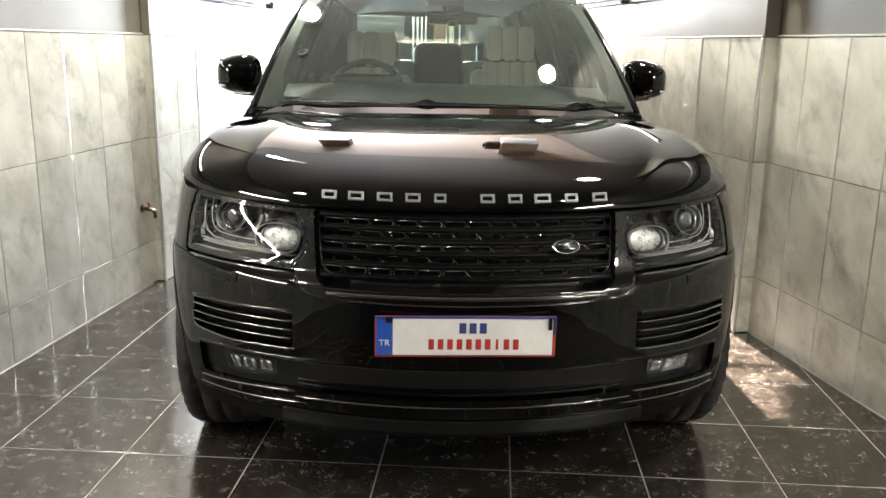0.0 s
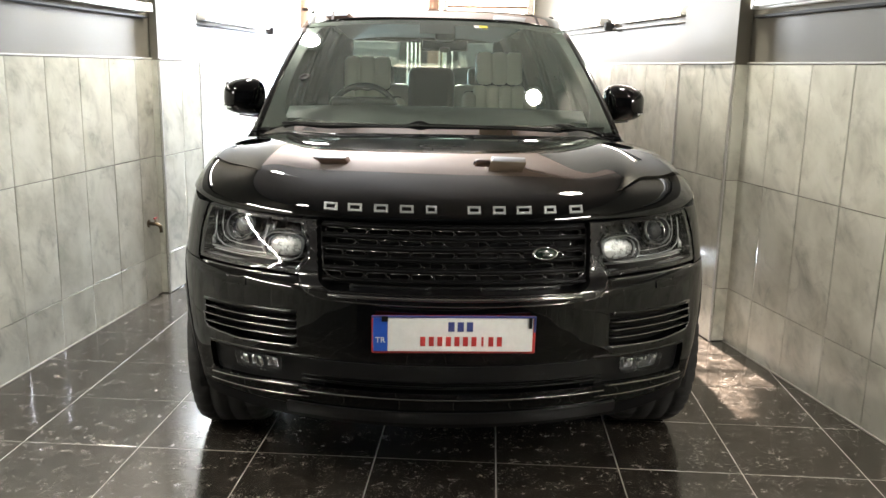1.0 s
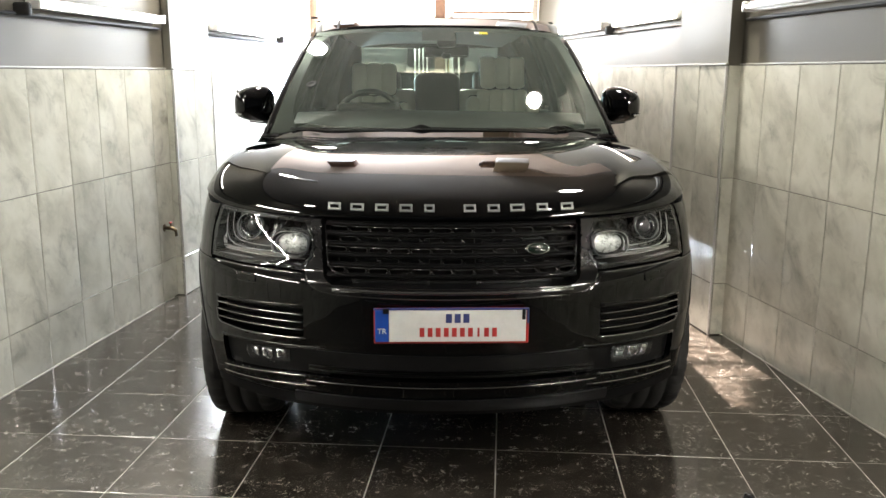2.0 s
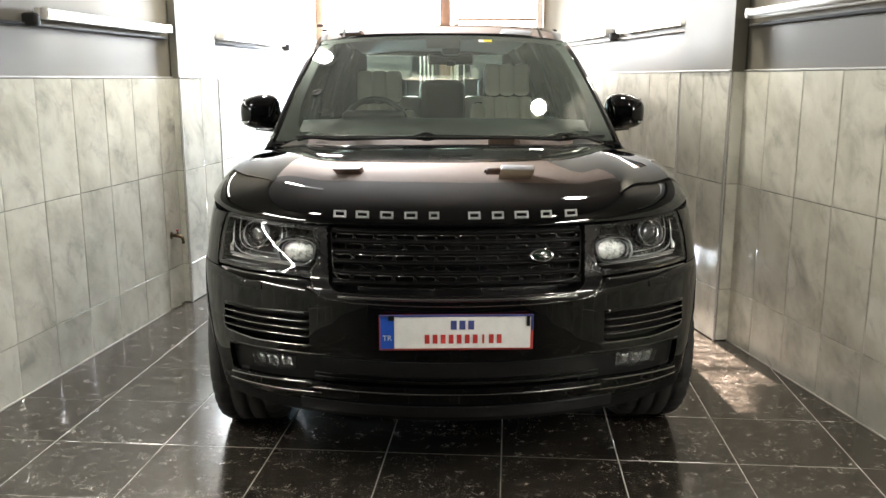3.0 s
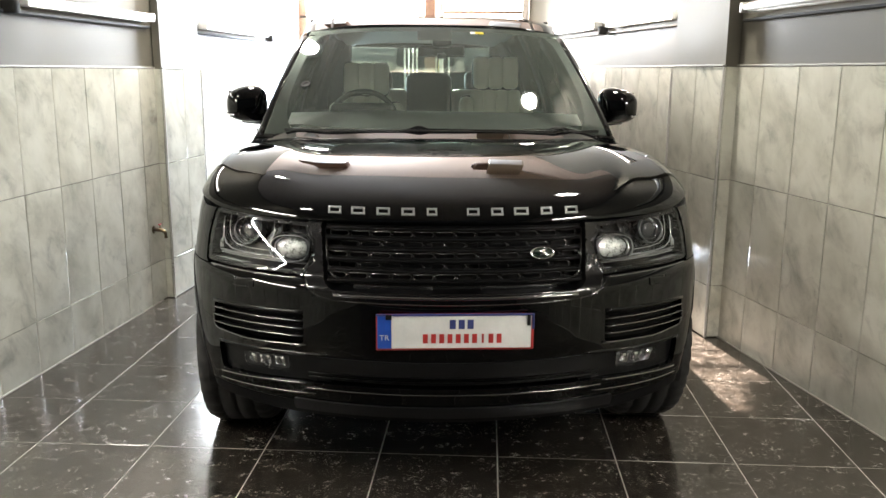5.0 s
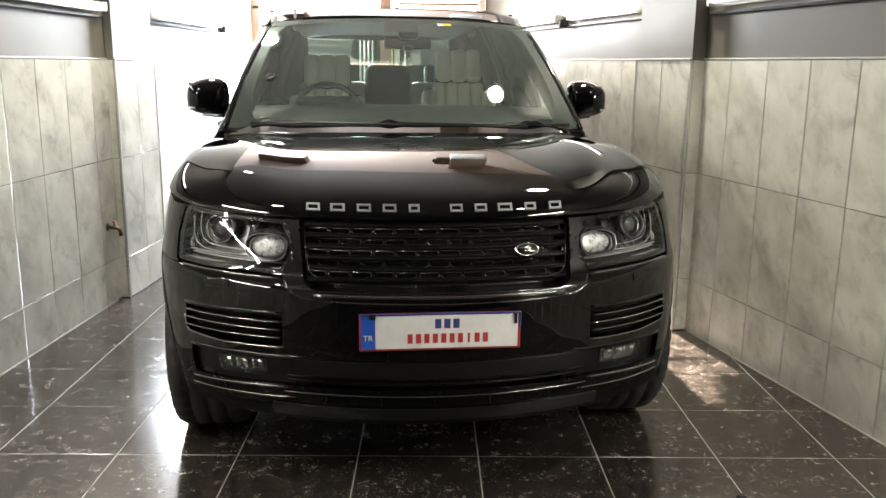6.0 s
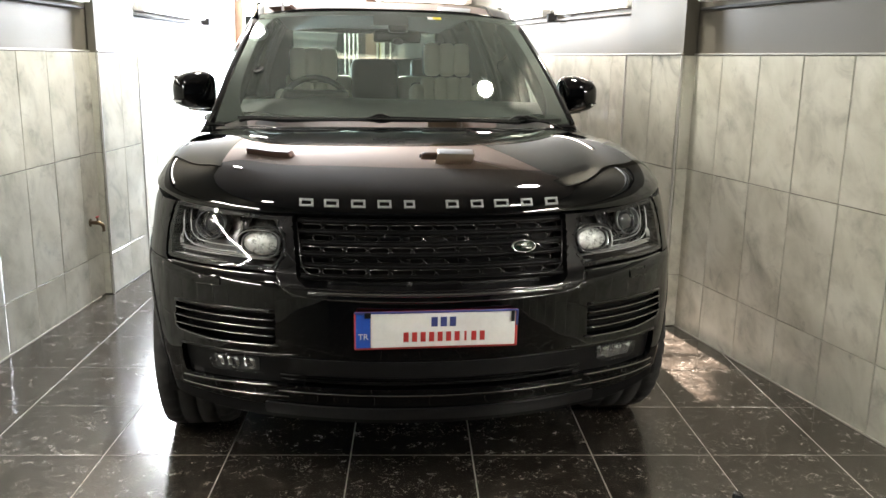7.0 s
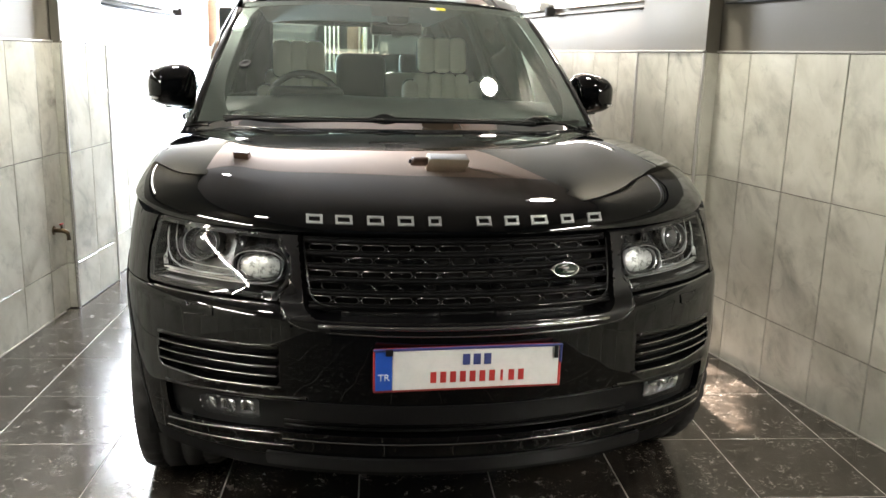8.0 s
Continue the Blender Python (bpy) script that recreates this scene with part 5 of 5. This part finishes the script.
def ceiling_box(x, y, w, d, h, label, material, motor):
    """A sheet-metal box under the ceiling, with a round motor at one end."""
    ob = empty("ceiling_box", pose(x, y, HIGH), label, "drive box")
    part("casing", box((0, 0, -h / 2), (w, d, h), 0.012), material, ob, "beige sheet-metal casing")
    part("lid", box((0, 0, -h - 0.004), (w * 0.94, d * 0.9, 0.010), 0.003), FIXTURE, ob, "pale underside lid")
    if motor:
        bm = lathe([(0.0, -0.12), (0.10, -0.12), (0.112, -0.10), (0.112, 0.0)], 28, "X", (-w / 2, -d * 0.1, -h * 0.60))
        part("motor", bm, FRAME_BROWN, ob, "round brown motor housing")
        part("shaft", lathe([(0.0, -0.135), (0.05, -0.135), (0.05, -0.12)], 20, "X", (-w / 2, -d * 0.1, -h * 0.60)), BLACK_RAIL, ob)
        part("cable", tube([(w / 2, -0.05, -0.12), (w / 2 + 0.06, -0.12, -0.05), (w / 2 + 0.30, -0.42, -0.012)], 0.007, 8), FIXTURE, ob, "pale cable clipped to the ceiling")
    return ob


BOX_BEIGE = surface("beige_sheet_metal", (0.52, 0.42, 0.30), (0.62, 0.51, 0.38), 6, (0.4, 0.55), bump=0.1)
ceiling_box(0.37, 3.34, 0.30, 0.36, 0.33, "beige shutter drive box with a round motor on the ceiling", BOX_BEIGE, True)
ceiling_box(-1.14, 3.50, 0.24, 0.22, 0.20, "small brown bracket box on the ceiling", FRAME_BROWN, False)

# ---- the glazed end of the bay, and the daylight behind it ----
door_end = empty("door_1", pose(0, 0, 0), "glazed double door with brown post and pale frames", "glazed door", kind="structure")


def post(x0, x1, z0, z1, material, name, y=5.46, depth=0.08):
    part(name, box(((x0 + x1) / 2, y, (z0 + z1) / 2), (x1 - x0, depth, z1 - z0), 0.006), material, door_end)


post(-1.69, -1.61, 0, 2.3, FRAME_BROWN, "jamb")
post(-0.46, -0.36, 0, 2.3, FRAME_BROWN, "centre_post", depth=0.12)
post(-0.32, -0.28, 0, 2.3, FRAME_PALE, "stile")
post(0.48, 0.54, 0, 2.3, FRAME_PALE, "stile")
post(-0.28, 0.48, 1.99, 2.015, FRAME_BROWN, "rail", depth=0.03)
post(-0.28, 0.48, 0.0, 0.10, FRAME_PALE, "rail")
post(-1.68, -0.46, 0.0, 0.10, FRAME_PALE, "rail")
for x in (-0.67, -0.63, -0.59, -0.55, -0.36, -0.235):
    post(x, x + 0.016, 0.1, 1.93, FRAME_PALE, "bar", 5.5, 0.03)
post(-0.33, -0.315, 0.5, 1.6, YELLOW, "yellow_strip", 5.52, 0.02)
post(-1.68, -0.46, 1.93, 1.97, FRAME_PALE, "rail")
shutter = part("shutter", box((-0.55, 6.5, 0.925), (2.5, 0.08, 1.85), 0.01), SHUTTER, smooth=False)
tagged(shutter, "dark teal shutter outside the glazed door", "shutter", kind="structure")
# an unseen flat panel with a cut corner, added to trim the sun patch
bm = bmesh.new()
rings = [[bm.verts.new((x, y, z)) for x, z in ((-0.368, 3.24), (-0.133, 3.03), (2.7, 3.03), (2.7, 3.60), (-0.368, 3.60))] for y in (7.47, 7.53)]
bm.faces.new(rings[0])
bm.faces.new(rings[1][::-1])
for k in range(5):
    bm.faces.new((rings[0][k], rings[1][k], rings[1][(k + 1) % 5], rings[0][(k + 1) % 5]))
bmesh.ops.recalc_face_normals(bm, faces=bm.faces[:])
awning = part("awning", bm, SHUTTER, smooth=False)
tagged(awning, "unseen dark teal panel added outside to shape the sun patch", "awning", kind="structure")
ground = part("ground", box((0, 105, -0.17), (300, 198.8, 0.1)), OUTSIDE, smooth=False)
tagged(ground, "pale concrete ground outside the bay", "ground", kind="structure")

# ---- small things ----
m = wall_frame(LEFT, 2.02, 1)
tap = empty("water_tap", m @ Matrix.Translation((0, 0.012, 0.47)), "small brass water tap on the tiled wall", "tap")
part("flange", lathe([(0.0, 0.006), (0.022, 0.006), (0.026, 0.0)], 20, "Y"), BRASS, tap)
part("body", tube([(0, 0, 0), (0, 0.05, 0), (0, 0.075, -0.012), (0, 0.08, -0.05)], [0.011, 0.013, 0.012, 0.011], 12), BRASS, tap)
part("handle", box((0, 0.045, 0.035), (0.034, 0.010, 0.009), 0.003), RED, tap, "red lever")
part("stem", tube([(0, 0.045, 0.0), (0, 0.045, 0.032)], 0.006, 8), BRASS, tap)

bottle = empty("black_cylinder", pose(1.075, -0.39, 0), "small black cylinder with a pale cap standing on the floor", "canister")
part("body", lathe([(0.0, 0.0), (0.017, 0.0), (0.019, 0.004), (0.019, 0.048), (0.017, 0.052)], 24, "Z"), SATIN, bottle)
part("cap", lathe([(0.0, 0.058), (0.013, 0.058), (0.017, 0.055), (0.0175, 0.050)], 24, "Z"), LAMP_GREY, bottle)

# ---- tiles of walls and floor ----
def wall_tiles(ob, line, m, sign, gap, y_phase, courses):
    for ya, yb in ((Y0 + 0.02, gap[0] - 0.003), (gap[1] + 0.003, Y1 - 0.02)):
        ua, ub = sorted((u_of(line, ya, sign), u_of(line, yb, sign)))
        lay_tiles(ob, Matrix.Translation((0, 0.003, 0)), ua, ub, u_of(line, y_phase, sign), courses)


wall_tiles(wall_west, LEFT, ML, SL, PL, 0.745, WEST_Z)
wall_tiles(wall_east, RIGHT, MR, SR, PR, 1.06, EAST_Z)

# pale sealant where the walls meet the floor
part("floor_joint", box((u_of(RIGHT, -1.2, SR), 0.017, 0.002), (6.6, 0.008, 0.008), 0.002), GROUT, wall_east, smooth=False)
part("floor_joint", box((u_of(LEFT, -1.2, SL), 0.017, 0.002), (6.6, 0.008, 0.008), 0.002), GROUT, wall_west, smooth=False)

T = 0.45


def floor_tile(cx, cy, cut=()):
    """A floor tile with eased edges; cut: planes (point, normal) that trim it."""
    bm = bmesh.new()
    h, e, d = T / 2 - 0.0022, 0.0009, 0.012
    rings = []
    for z, k in ((-d, 0.0), (-0.0009, 0.0), (0.0, e)):
        rings.append([bm.verts.new((x, y, z)) for x, y in ((-h + k, -h + k), (h - k, -h + k), (h - k, h - k), (-h + k, h - k))])
    for a, b in zip(rings, rings[1:]):
        for k in range(4):
            bm.faces.new((a[k], a[(k + 1) % 4], b[(k + 1) % 4], b[k]))
    bm.faces.new(rings[-1])
    for point, normal in cut:
        bmesh.ops.bisect_plane(bm, geom=bm.verts[:] + bm.edges[:] + bm.faces[:], plane_co=Vector(point) - Vector((cx, cy, 0)), plane_no=normal, clear_outer=True)
    me = bpy.data.meshes.new("floor_tile")
    bm.to_mesh(me)
    bm.free()
    me.materials.append(FLOOR)
    return me


whole = floor_tile(0, 0)
for i in range(-8, 9):
    for j in range(-12, 13):
        cx, cy = i * T, (j + 0.5) * T
        ys = (cy - T / 2, cy + T / 2)
        if cx + T / 2 < min(LEFT(y) for y in ys) or cx - T / 2 > max(RIGHT(y) for y in ys) or not Y0 < cy < Y1:
            continue
        cut = []
        if cx - T / 2 < max(LEFT(y) for y in ys):
            cut.append(((LEFT(cy), cy, 0), Vector((-1, 0.06, 0))))
        if cx + T / 2 > min(RIGHT(y) for y in ys):
            cut.append(((RIGHT(cy), cy, 0), Vector((1, 0.24, 0))))
        me = floor_tile(cx, cy, cut) if cut else whole
        if len(me.polygons) < 3:
            continue
        again("floor_tile", me, floor, pose(cx, cy, 0, random.gauss(0, 0.03), random.gauss(0, 0.03), 0))
